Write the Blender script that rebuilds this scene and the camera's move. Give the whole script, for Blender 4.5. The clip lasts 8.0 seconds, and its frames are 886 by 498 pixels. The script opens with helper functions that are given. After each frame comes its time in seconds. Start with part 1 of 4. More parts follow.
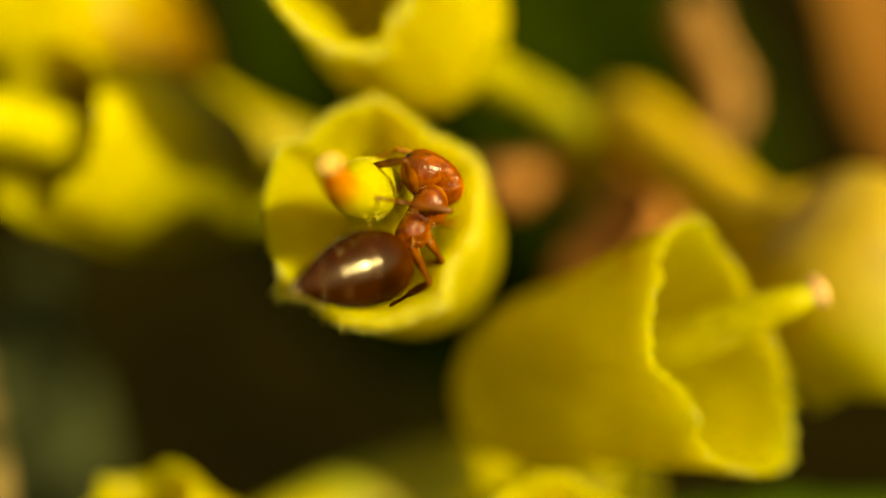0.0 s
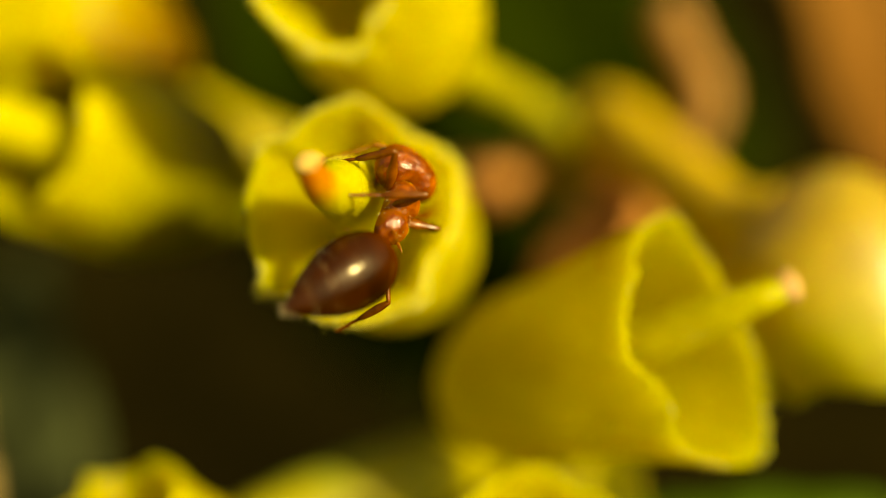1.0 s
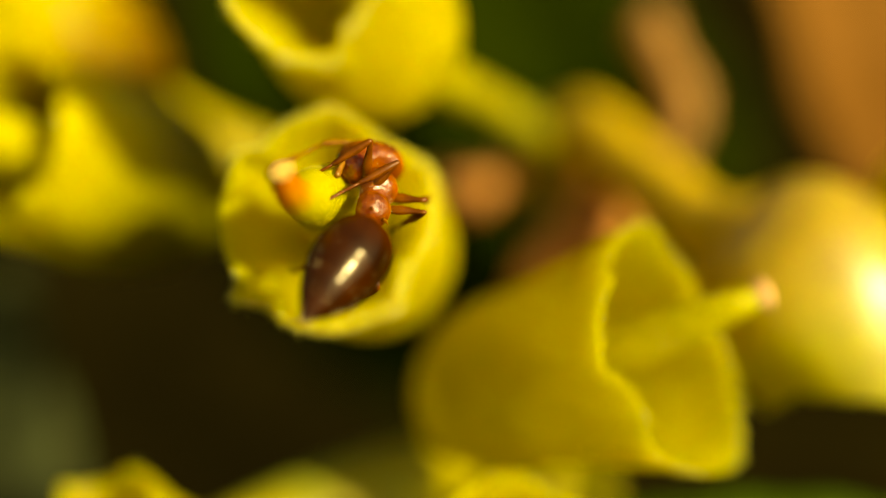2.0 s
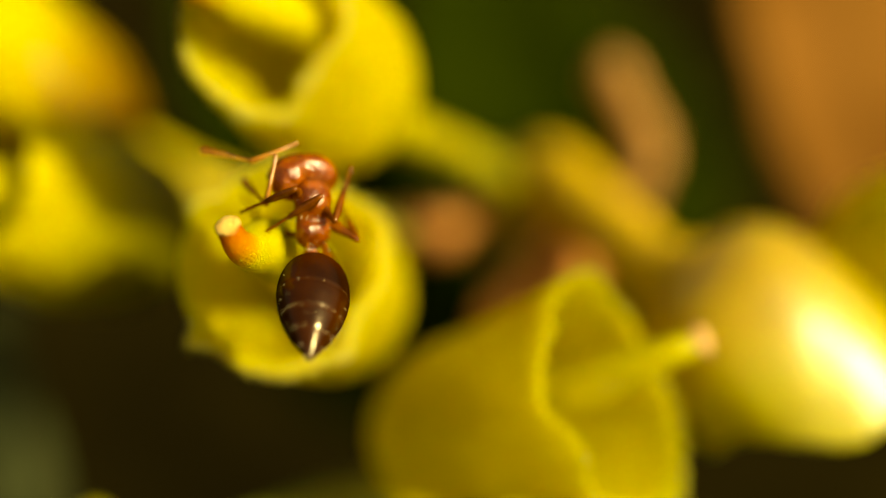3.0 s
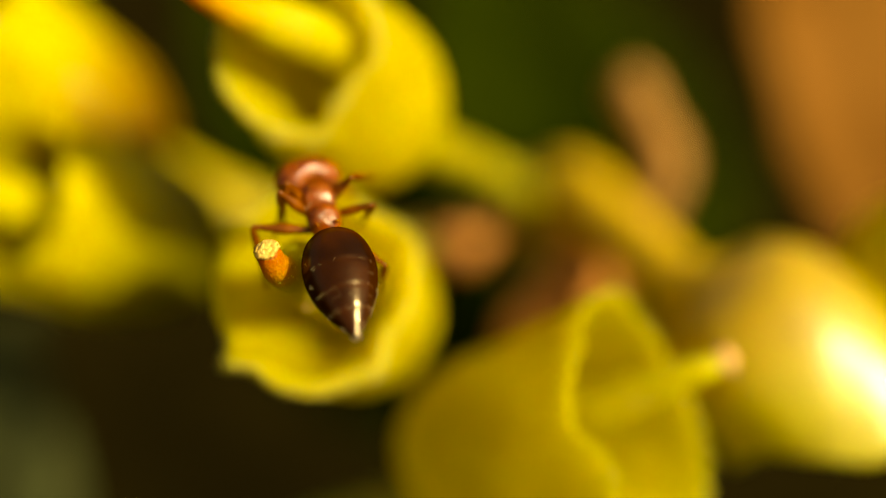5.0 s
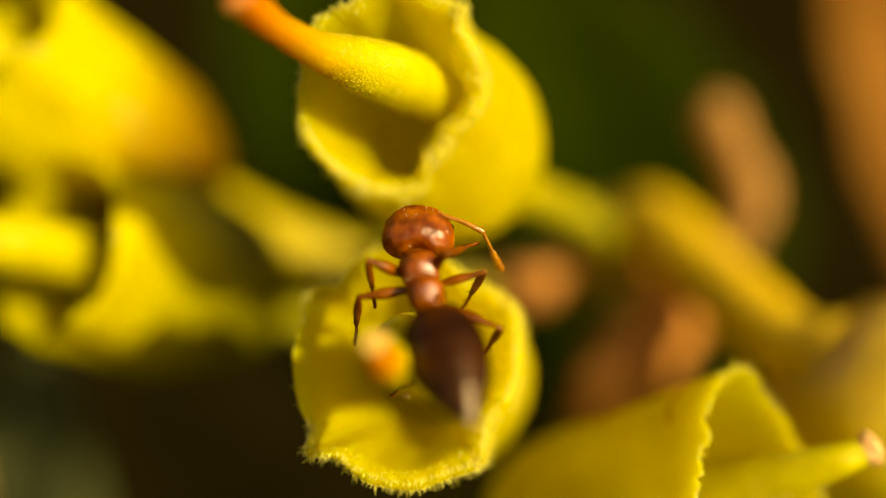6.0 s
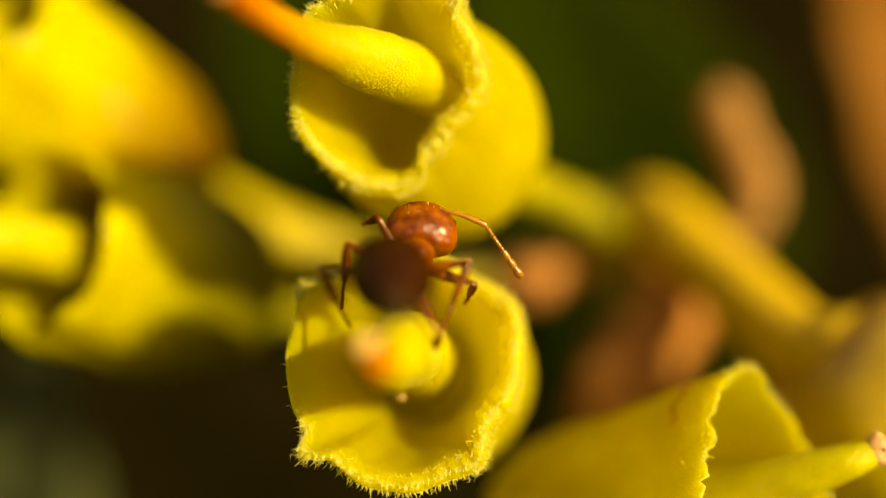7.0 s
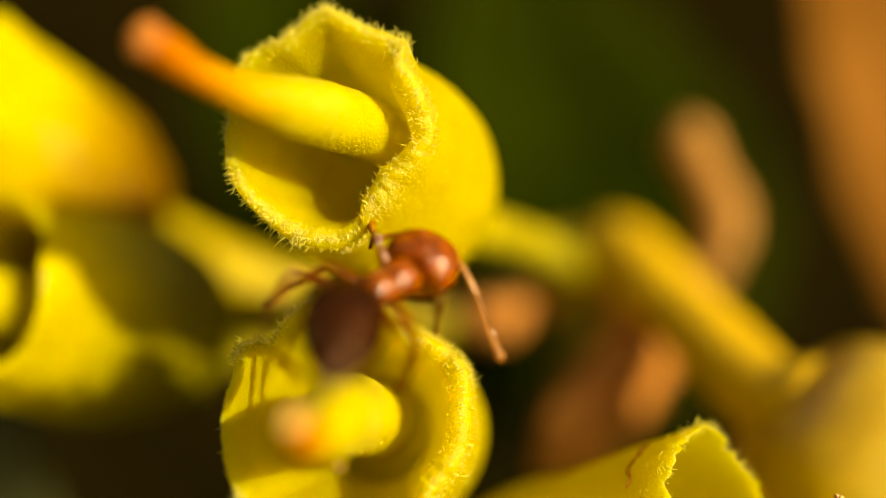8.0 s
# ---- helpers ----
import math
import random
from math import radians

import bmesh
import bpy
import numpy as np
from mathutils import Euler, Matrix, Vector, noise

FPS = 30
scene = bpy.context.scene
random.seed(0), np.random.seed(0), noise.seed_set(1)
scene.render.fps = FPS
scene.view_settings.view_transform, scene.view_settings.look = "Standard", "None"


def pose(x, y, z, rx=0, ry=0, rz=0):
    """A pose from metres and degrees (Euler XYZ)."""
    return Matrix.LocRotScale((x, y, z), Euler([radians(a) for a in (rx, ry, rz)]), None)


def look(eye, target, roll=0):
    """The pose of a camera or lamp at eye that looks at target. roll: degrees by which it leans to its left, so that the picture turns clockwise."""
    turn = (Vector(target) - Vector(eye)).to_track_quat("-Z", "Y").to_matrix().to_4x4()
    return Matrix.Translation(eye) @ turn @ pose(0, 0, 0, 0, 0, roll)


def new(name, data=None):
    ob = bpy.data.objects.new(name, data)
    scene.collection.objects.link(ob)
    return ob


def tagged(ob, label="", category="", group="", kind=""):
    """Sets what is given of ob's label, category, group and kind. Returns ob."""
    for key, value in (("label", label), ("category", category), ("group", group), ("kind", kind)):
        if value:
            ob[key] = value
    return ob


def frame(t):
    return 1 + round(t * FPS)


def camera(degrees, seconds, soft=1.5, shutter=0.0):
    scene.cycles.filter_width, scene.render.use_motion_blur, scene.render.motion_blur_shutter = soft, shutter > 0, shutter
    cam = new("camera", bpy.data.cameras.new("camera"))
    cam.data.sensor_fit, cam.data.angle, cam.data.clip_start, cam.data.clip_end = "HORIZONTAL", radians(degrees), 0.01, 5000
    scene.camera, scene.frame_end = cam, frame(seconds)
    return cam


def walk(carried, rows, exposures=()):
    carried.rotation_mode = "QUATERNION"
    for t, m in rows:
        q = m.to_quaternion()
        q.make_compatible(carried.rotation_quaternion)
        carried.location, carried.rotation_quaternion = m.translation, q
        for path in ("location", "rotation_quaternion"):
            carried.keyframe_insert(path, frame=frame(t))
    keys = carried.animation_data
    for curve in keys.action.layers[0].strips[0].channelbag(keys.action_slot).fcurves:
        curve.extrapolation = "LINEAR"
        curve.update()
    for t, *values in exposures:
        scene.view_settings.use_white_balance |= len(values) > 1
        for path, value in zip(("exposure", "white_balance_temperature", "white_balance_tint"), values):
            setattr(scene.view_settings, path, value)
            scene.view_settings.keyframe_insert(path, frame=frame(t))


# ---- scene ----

# All plans below are in millimetres: x to the right, y away from the first eye, z up across the line of sight.
# The whole plan leans so that the camera looks down on a flower cluster standing above the soil.
MM = 0.001
DOWN = 40.0
LEAN_TURN = Matrix.Rotation(radians(-DOWN), 4, "X")
LIFT = Vector((0, 0, 0.11))
UP = Vector((0, -math.sin(radians(DOWN)), math.cos(radians(DOWN))))  # the world's up in the plan


def spot(p):
    """A place of the plan, in metres in the world."""
    return LEAN_TURN @ (Vector(p) * MM) + LIFT


def way(d):
    return (LEAN_TURN @ Vector(d)).normalized()


# ---------------------------------------------------------------- camera
cam = camera(44.0, 8.0, soft=0.8)
cam.data.dof.use_dof = True
cam.data.dof.focus_distance = 15.25 * MM
cam.data.dof.aperture_fstop = 23.5
CAMERA_ROWS = [
    (0.0, 0.000, 0.000, 0.000, 0.00, 0.00, 0.00),
    (0.5, 0.126, -0.512, -0.007, 0.11, 0.54, -0.29),
    (1.0, 0.164, -0.288, -0.081, -0.55, 0.12, -0.22),
    (2.5, 0.693, -0.436, 0.085, -1.38, 0.97, -0.28),
    (3.0, 1.138, -1.094, 0.317, -1.31, 1.71, 0.07),
    (3.5, 1.086, -1.315, 0.486, -1.45, 1.82, 0.02),
    (4.0, 1.109, -1.748, 0.377, -1.04, 1.84, 0.14),
    (5.5, 0.025, -0.558, 1.199, -0.84, 1.59, 0.38),
    (6.0, -0.775, 0.763, 1.899, -0.68, 1.25, 0.77),
    (6.5, -0.792, 1.010, 1.999, -0.45, 0.93, 0.79),
    (7.0, -0.674, 1.231, 1.996, -0.48, 0.72, 0.70),
    (7.5, -0.404, 1.502, 2.213, -0.70, 0.99, 0.77),
    (8.0, -0.080, 1.879, 2.662, -1.17, 1.25, 0.55),
]


def eye_pose(x, y, z, yaw, pitch, roll):
    yaw_r, pitch_r = radians(yaw), radians(pitch)
    ahead = Vector((-math.sin(yaw_r) * math.cos(pitch_r), math.cos(yaw_r) * math.cos(pitch_r), math.sin(pitch_r)))
    level = Vector((math.cos(yaw_r), math.sin(yaw_r), 0))
    above = level.cross(ahead)
    c, s = math.cos(radians(roll)), math.sin(radians(roll))
    right, top = c * level + s * above, c * above - s * level
    m = Matrix((right, top, -ahead)).transposed().to_4x4()
    m = LEAN_TURN @ m
    m.translation = spot((x, y, z))
    return m


walk(cam, [(row[0], eye_pose(*row[1:])) for row in CAMERA_ROWS], exposures=[(0.0, 0.40, 9000, -6), (4.0, 0.37, 9000, -1), (8.0, 0.46, 9000, 9)])

# ---------------------------------------------------------------- light
SUN_WAY = way((0.65, -0.69, 0.28))  # from the flowers to the sun
world = bpy.data.worlds.new("sky")
scene.world = world
world.use_nodes = True
wn = world.node_tree.nodes
sky = wn.new("ShaderNodeTexSky")
sky.sky_type = "NISHITA"
sky.sun_disc = False
sky.dust_density, sky.ozone_density, sky.air_density = 7.0, 0.3, 0.8
sky.sun_elevation = math.asin(SUN_WAY.z)
sky.sun_rotation = math.atan2(SUN_WAY.x, SUN_WAY.y)
wn["Background"].inputs["Strength"].default_value = 0.07
world.node_tree.links.new(sky.outputs["Color"], wn["Background"].inputs["Color"])
sun_data = bpy.data.lights.new("sun", "SUN")
sun_data.energy, sun_data.angle, sun_data.color = 5.0, radians(0.8), (1.0, 0.92, 0.78)
sun = new("sun", sun_data)
sun.matrix_world = look(SUN_WAY * 2.0, (0, 0, 0))


# ---------------------------------------------------------------- materials
def material(name, dark, light, scale, rough=0.5, bump=0.3, bump_scale=None, bump_mm=0.01, translucent=0.0, through_colour=None,
             coat=0.0, specular=0.5, subsurface=0.0, spots=None, along=None, rim=None, cells=False, gloss=None, coat_rough=0.09):
    """A node material: two tones on noise (scale per millimetre), fine relief, and light let through."""
    m = bpy.data.materials.new(name)
    m.use_nodes = True
    nodes, links = m.node_tree.nodes, m.node_tree.links
    bsdf, out = nodes["Principled BSDF"], nodes["Material Output"]
    place = nodes.new("ShaderNodeTexCoord")
    grain = nodes.new("ShaderNodeTexNoise")
    grain.inputs["Scale"].default_value, grain.inputs["Detail"].default_value = scale / MM, 6.0
    links.new(place.outputs["Object"], grain.inputs["Vector"])
    ramp = nodes.new("ShaderNodeValToRGB")
    ramp.color_ramp.elements[0].position, ramp.color_ramp.elements[1].position = 0.35, 0.65
    ramp.color_ramp.elements[0].color, ramp.color_ramp.elements[1].color = (*dark, 1), (*light, 1)
    links.new(grain.outputs["Fac"], ramp.inputs["Fac"])
    colour = ramp.outputs["Color"]
    if spots:
        spot_colour, spot_scale, low, high = spots
        wide = nodes.new("ShaderNodeTexNoise")
        wide.inputs["Scale"].default_value, wide.inputs["Detail"].default_value = spot_scale / MM, 3.0
        links.new(place.outputs["Object"], wide.inputs["Vector"])
        edge = nodes.new("ShaderNodeMapRange")
        edge.inputs["From Min"].default_value, edge.inputs["From Max"].default_value = low, high
        links.new(wide.outputs["Fac"], edge.inputs["Value"])
        mix = nodes.new("ShaderNodeMix")
        mix.data_type = "RGBA"
        links.new(edge.outputs["Result"], mix.inputs["Factor"])
        links.new(colour, mix.inputs["A"])
        mix.inputs["B"].default_value = (*spot_colour, 1)
        colour = mix.outputs["Result"]
    if along:
        run = nodes.new("ShaderNodeAttribute")
        run.attribute_name = "along"
        tints = nodes.new("ShaderNodeValToRGB")
        while len(tints.color_ramp.elements) < len(along):
            tints.color_ramp.elements.new(0.5)
        for el, (at, tint) in zip(tints.color_ramp.elements, along):
            el.position, el.color = at, (*tint, 1)
        links.new(run.outputs["Fac"], tints.inputs["Fac"])
        times = nodes.new("ShaderNodeMix")
        times.data_type, times.blend_type = "RGBA", "MULTIPLY"
        times.inputs["Factor"].default_value = 1.0
        links.new(colour, times.inputs["A"])
        links.new(tints.outputs["Color"], times.inputs["B"])
        colour = times.outputs["Result"]
    if rim:
        edge_of = nodes.new("ShaderNodeAttribute")
        edge_of.attribute_name = "rim"
        pale = nodes.new("ShaderNodeMix")
        pale.data_type = "RGBA"
        links.new(edge_of.outputs["Fac"], pale.inputs["Factor"])
        links.new(colour, pale.inputs["A"])
        pale.inputs["B"].default_value = (*rim, 1)
        colour = pale.outputs["Result"]
    links.new(colour, bsdf.inputs["Base Color"])
    bsdf.inputs["Roughness"].default_value = rough
    bsdf.inputs["Specular IOR Level"].default_value = specular
    bsdf.inputs["IOR"].default_value = 1.5
    bsdf.inputs["Coat Weight"].default_value = coat
    bsdf.inputs["Subsurface Weight"].default_value = subsurface
    bsdf.inputs["Subsurface Radius"].default_value = (1.0, 0.8, 0.2)
    bsdf.inputs["Subsurface Scale"].default_value = 0.6 * MM
    bsdf.inputs["Coat Roughness"].default_value = coat_rough
    if bump:
        if cells:
            fine = nodes.new("ShaderNodeTexVoronoi")
            height = fine.outputs["Distance"]
        else:
            fine = nodes.new("ShaderNodeTexNoise")
            fine.inputs["Detail"].default_value = 4.0
            height = fine.outputs["Fac"]
        fine.inputs["Scale"].default_value = (bump_scale or scale * 4) / MM
        links.new(place.outputs["Object"], fine.inputs["Vector"])
        relief = nodes.new("ShaderNodeBump")
        relief.inputs["Strength"].default_value, relief.inputs["Distance"].default_value = bump, bump_mm * MM
        relief.invert = cells
        links.new(height, relief.inputs["Height"])
        links.new(relief.outputs["Normal"], bsdf.inputs["Normal"])
        links.new(relief.outputs["Normal"], bsdf.inputs["Coat Normal"])
    if translucent:
        glow = nodes.new("ShaderNodeBsdfTranslucent")
        if through_colour:
            glow.inputs["Color"].default_value = (*through_colour, 1)
        else:
            links.new(colour, glow.inputs["Color"])
        blend = nodes.new("ShaderNodeMixShader")
        blend.inputs["Fac"].default_value = translucent
        links.new(bsdf.outputs["BSDF"], blend.inputs[1])
        links.new(glow.outputs["BSDF"], blend.inputs[2])
        links.new(blend.outputs["Shader"], out.inputs["Surface"])
    if gloss:
        shine = nodes.new("ShaderNodeBsdfGlossy")
        shine.inputs["Color"].default_value, shine.inputs["Roughness"].default_value = (*gloss[0], 1), gloss[1]
        if bump:
            links.new(relief.outputs["Normal"], shine.inputs["Normal"])
        both = nodes.new("ShaderNodeAddShader")
        links.new(out.inputs["Surface"].links[0].from_socket, both.inputs[0])
        links.new(shine.outputs["BSDF"], both.inputs[1])
        links.new(both.outputs["Shader"], out.inputs["Surface"])
    return m


PETAL = material("petal_yellow", (0.62, 0.51, 0.004), (0.75, 0.625, 0.008), 1.2, rough=0.36, bump=0.6, bump_scale=24, bump_mm=0.022, cells=True,
                 translucent=0.55, through_colour=(0.76, 0.67, 0.012), subsurface=0.8, specular=0.4, rim=(0.86, 0.80, 0.07), spots=((0.58, 0.51, 0.008), 0.5, 0.5, 0.75))
PETAL_RUSTY = material("petal_yellow_rust_base", (0.62, 0.51, 0.004), (0.75, 0.625, 0.008), 1.2, rough=0.4, bump=0.35, bump_scale=26, bump_mm=0.02, cells=True,
                       translucent=0.4, subsurface=0.6, specular=0.3, along=((0.0, (0.27, 0.155, 0.2)), (0.28, (0.36, 0.22, 0.2)), (0.48, (0.66, 0.50, 0.35)), (0.70, (1, 1, 1))))
# The same yellow petal; the neighbours' shade on its base is painted in by tint.
PETAL_SHADED_BASE = material("petal_yellow_shaded_base", (0.62, 0.51, 0.004), (0.75, 0.625, 0.008), 1.2, rough=0.4, bump=0.35, bump_scale=26, bump_mm=0.02, cells=True,
                       translucent=0.4, subsurface=0.6, specular=0.3, along=((0.0, (0.20, 0.205, 0.3)), (0.40, (0.30, 0.31, 0.3)), (0.62, (0.66, 0.68, 0.7)), (0.85, (1, 1, 1))))
PETAL_WAXY = material("petal_yellow_waxy", (0.66, 0.56, 0.006), (0.80, 0.69, 0.012), 1.2, rough=0.46, bump=0.2, bump_scale=26, bump_mm=0.015, cells=True,
                      translucent=0.3, subsurface=0.6, specular=0.8, coat=1.0, coat_rough=0.33, gloss=((0.032, 0.032, 0.03), 0.31), along=((0.0, (0.90, 0.68, 0.3)), (0.3, (0.95, 0.78, 0.4)), (0.6, (1, 1, 1)), (1.0, (1, 1, 1))), spots=((0.60, 0.49, 0.006), 0.4, 0.5, 0.7))
FRINGE = material("fringe_pale_yellow", (0.90, 0.82, 0.08), (0.95, 0.89, 0.22), 3.0, rough=0.3, bump=0.0, translucent=0.4)
STYLE = material("style_yellow", (0.57, 0.49, 0.010), (0.68, 0.59, 0.02), 2.0, along=((0.0, (1, 1, 1)), (0.5, (1, 1, 1)), (0.58, (1.0, 0.74, 0.4)), (0.76, (0.97, 0.43, 0.18)), (1.0, (0.80, 0.24, 0.15))), rough=0.4, bump=0.6, bump_scale=22, bump_mm=0.03, cells=True, translucent=0.3, subsurface=0.6, specular=0.2)
PAPILLA = material("papilla_yellow", (0.78, 0.68, 0.03), (0.90, 0.80, 0.10), 3.0, rough=0.3, bump=0.0, translucent=0.3)
STIGMA = material("stigma_cream", (0.62, 0.36, 0.05), (0.82, 0.57, 0.13), 8.0, rough=0.5, bump=0.4, bump_scale=20)
STIGMA_PEACH = material("stigma_peach", (0.70, 0.34, 0.09), (0.90, 0.56, 0.19), 8.0, rough=0.5, bump=0.4, bump_scale=20)
STIGMA_ORANGE = material("stigma_orange", (0.40, 0.12, 0.010), (0.62, 0.24, 0.03), 8.0, rough=0.5, bump=0.4, bump_scale=20)
STALK = material("stalk_green", (0.23, 0.19, 0.005), (0.36, 0.29, 0.008), 0.8, specular=0.2, rough=0.55, bump=0.3, bump_scale=8, spots=((0.24, 0.26, 0.02), 0.3, 0.45, 0.7))
STALK_GOLD = material("stalk_gold", (0.34, 0.255, 0.005), (0.46, 0.35, 0.008), 0.8, specular=0.2, rough=0.5, bump=0.3, bump_scale=8, spots=((0.36, 0.29, 0.012), 0.3, 0.45, 0.7))
STALK_ORANGE = material("stalk_ochre", (0.60, 0.37, 0.007), (0.72, 0.455, 0.010), 0.6, rough=0.5, bump=0.3, bump_scale=8)
DRY = material("dried_bract_brown", (0.43, 0.16, 0.024), (0.62, 0.27, 0.05), 0.7, rough=0.6, specular=0.15, bump=0.5, bump_scale=4, spots=((0.26, 0.09, 0.02), 0.4, 0.5, 0.7))
TAN = material("dried_bract_tan", (0.28, 0.130, 0.026), (0.48, 0.25, 0.06), 0.8, rough=0.6, specular=0.15, bump=0.5, bump_scale=4)
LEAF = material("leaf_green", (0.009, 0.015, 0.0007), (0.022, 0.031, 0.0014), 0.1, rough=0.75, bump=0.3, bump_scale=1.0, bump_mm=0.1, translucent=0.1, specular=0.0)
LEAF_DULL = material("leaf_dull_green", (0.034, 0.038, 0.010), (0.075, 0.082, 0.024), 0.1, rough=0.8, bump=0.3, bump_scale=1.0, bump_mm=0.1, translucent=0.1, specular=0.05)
LEAF_TAN = material("dry_leaf_tan", (0.30, 0.19, 0.05), (0.46, 0.32, 0.10), 0.2, specular=0.1, rough=0.7, bump=0.3, bump_scale=1.0, bump_mm=0.1, translucent=0.2)
DRY_LEAF = material("dry_leaf_orange", (0.15, 0.062, 0.010), (0.26, 0.115, 0.022), 0.15, rough=0.6, specular=0.0, bump=0.4, bump_scale=1.0, bump_mm=0.1, translucent=0.15)
LEAF_FRESH = material("leaf_fresh_green", (0.06, 0.11, 0.002), (0.09, 0.15, 0.004), 0.1, specular=0.1, rough=0.7, bump=0.3, bump_scale=1.0, bump_mm=0.1, translucent=0.25)
# Brown soil, its colour lowered to stand in for the foliage's shade.
SOIL = material("soil_dark", (0.0045, 0.0033, 0.0006), (0.0125, 0.0088, 0.0014), 0.05, rough=0.95, bump=0.8, bump_scale=0.3, bump_mm=1.0, specular=0.0)
ANT_RED = material("ant_amber_red", (0.17, 0.032, 0.0006), (0.44, 0.105, 0.002), 4.0, rough=0.5, bump=0.9, bump_scale=6.5, bump_mm=0.07, specular=0.0, gloss=((0.085, 0.074, 0.057), 0.20), translucent=0.35, subsurface=0.8,
                   spots=((0.17, 0.030, 0.0006), 2.5, 0.5, 0.72))
ANT_LEG = material("ant_leg_amber", (0.14, 0.032, 0.001), (0.32, 0.090, 0.003), 4.0, rough=0.5, bump=0.4, bump_scale=8, bump_mm=0.012, specular=0.0, gloss=((0.045, 0.040, 0.030), 0.22), translucent=0.45)
ANT_FEELER = material("ant_feeler_gold", (0.32, 0.11, 0.006), (0.50, 0.21, 0.015), 6.0, rough=0.5, bump=0.6, bump_scale=20, bump_mm=0.02, specular=0.0, gloss=((0.09, 0.08, 0.06), 0.22), translucent=0.35)
ANT_DARK = material("ant_gaster_brown", (0.014, 0.0030, 0.0001), (0.036, 0.0078, 0.0002), 2.0, rough=0.5, specular=0.0, gloss=((0.046, 0.037, 0.021), 0.19), bump=0.45, bump_scale=9, bump_mm=0.012, translucent=0.15, through_colour=(0.12, 0.03, 0.001),
                    along=((0.0, (4.0, 3.6, 2.0)), (0.10, (2.0, 1.8, 1.2)), (0.26, (1, 1, 1)), (0.405, (1, 1, 1)), (0.42, (1.6, 1.6, 1.6)), (0.437, (1, 1, 1)), (0.615, (1, 1, 1)), (0.63, (1.6, 1.6, 1.6)), (0.645, (1, 1, 1)), (0.785, (1, 1, 1)), (0.80, (1.6, 1.6, 1.6)), (0.815, (1, 1, 1))))
ANT_EYE = material("ant_eye_black", (0.008, 0.006, 0.005), (0.015, 0.01, 0.008), 10.0, rough=0.2, bump=0.3, bump_scale=60, bump_mm=0.004, cells=True, coat=0.5)
HAIR = material("ant_hair_gold", (0.50, 0.36, 0.12), (0.72, 0.55, 0.24), 5.0, rough=0.3, bump=0.0)


# ---------------------------------------------------------------- mesh helpers (plan millimetres in, metres out)
def part(name, bm, mat, parent=None, label="", at=None, turned=True):
    """Link a bmesh as one mesh object. Points are in the plan (turned) or in the parent's own millimetres (not turned)."""
    base = Vector(at) if at is not None else Vector((0, 0, 0))
    for v in bm.verts:
        v.co = LEAN_TURN @ ((v.co - base) * MM) if turned else (v.co - base) * MM
    me = bpy.data.meshes.new(name)
    bmesh.ops.recalc_face_normals(bm, faces=bm.faces)
    for f in bm.faces:
        f.smooth = True
    bm.to_mesh(me)
    bm.free()
    for one in mat if isinstance(mat, (list, tuple)) else [mat]:
        me.materials.append(one)
    ob = new(name, me)
    if parent is not None:
        ob.parent = parent
    if label:
        ob["label"] = label
    return ob


def thing(name, at, label, category, group="", kind=""):
    """An Empty at a place of the plan, to carry parts."""
    ob = new(name)
    ob.empty_display_size = 0.0005
    ob.location = spot(at)
    return tagged(ob, label, category, group, kind)


def smooth_line(points, n):
    """n places along a smooth line through the points (Catmull-Rom); extra columns such as radii glide along."""
    p = np.array(points, float)
    p = np.vstack([2 * p[0] - p[1], p, 2 * p[-1] - p[-2]])
    out = []
    for s in np.linspace(0, len(points) - 1, n):
        i = min(int(s), len(points) - 2)
        u = s - i
        a, b, c, d = p[i : i + 4]
        out.append(0.5 * (2 * b + (c - a) * u + (2 * a - 5 * b + 4 * c - d) * u * u + (3 * b - a - 3 * c + d) * u**3))
    return np.array(out)


def tube(bm, points, n=24, segs=14, wobble=0.0, wobble_scale=2.0, mats=None, flat=1.0):
    """A tapered round stem through (x, y, z, radius) rows, capped with rounded ends."""
    line = smooth_line(points, n)
    ways = np.gradient(line[:, :3], axis=0)
    ways /= np.linalg.norm(ways, axis=1)[:, None] + 1e-12
    side = Vector((0.31, 0.52, 0.79)).cross(Vector(ways[0]))
    if side.length < 0.1:
        side = Vector((1, 0, 0)).cross(Vector(ways[0]))
    rings = []
    for k, row in enumerate(line):
        w = Vector(ways[k])
        side = (side - w * side.dot(w)).normalized()
        other = w.cross(side)
        ring = []
        for j in range(segs):
            a = 2 * math.pi * j / segs
            r = max(row[3], 1e-4)
            q = Vector(row[:3])
            if wobble:
                r *= 1 + wobble * noise.noise((q + side * math.cos(a) * r + other * math.sin(a) * r) * wobble_scale)
            ring.append(bm.verts.new(q + side * math.cos(a) * r + other * math.sin(a) * r * flat))
        rings.append(ring)
    for k in range(len(rings) - 1):
        for j in range(segs):
            f = bm.faces.new((rings[k][j], rings[k][(j + 1) % segs], rings[k + 1][(j + 1) % segs], rings[k + 1][j]))
            if mats is not None:
                f.material_index = mats(k / (n - 1))
    for ring, w, row, mi in ((rings[0], -ways[0], line[0], 0.0), (rings[-1], ways[-1], line[-1], 1.0)):
        tip = bm.verts.new(Vector(row[:3]) + Vector(w) * row[3] * 0.5)
        for j in range(segs):
            f = bm.faces.new((ring[j], ring[(j + 1) % segs], tip))
            if mats is not None:
                f.material_index = mats(mi)
    return line, ways


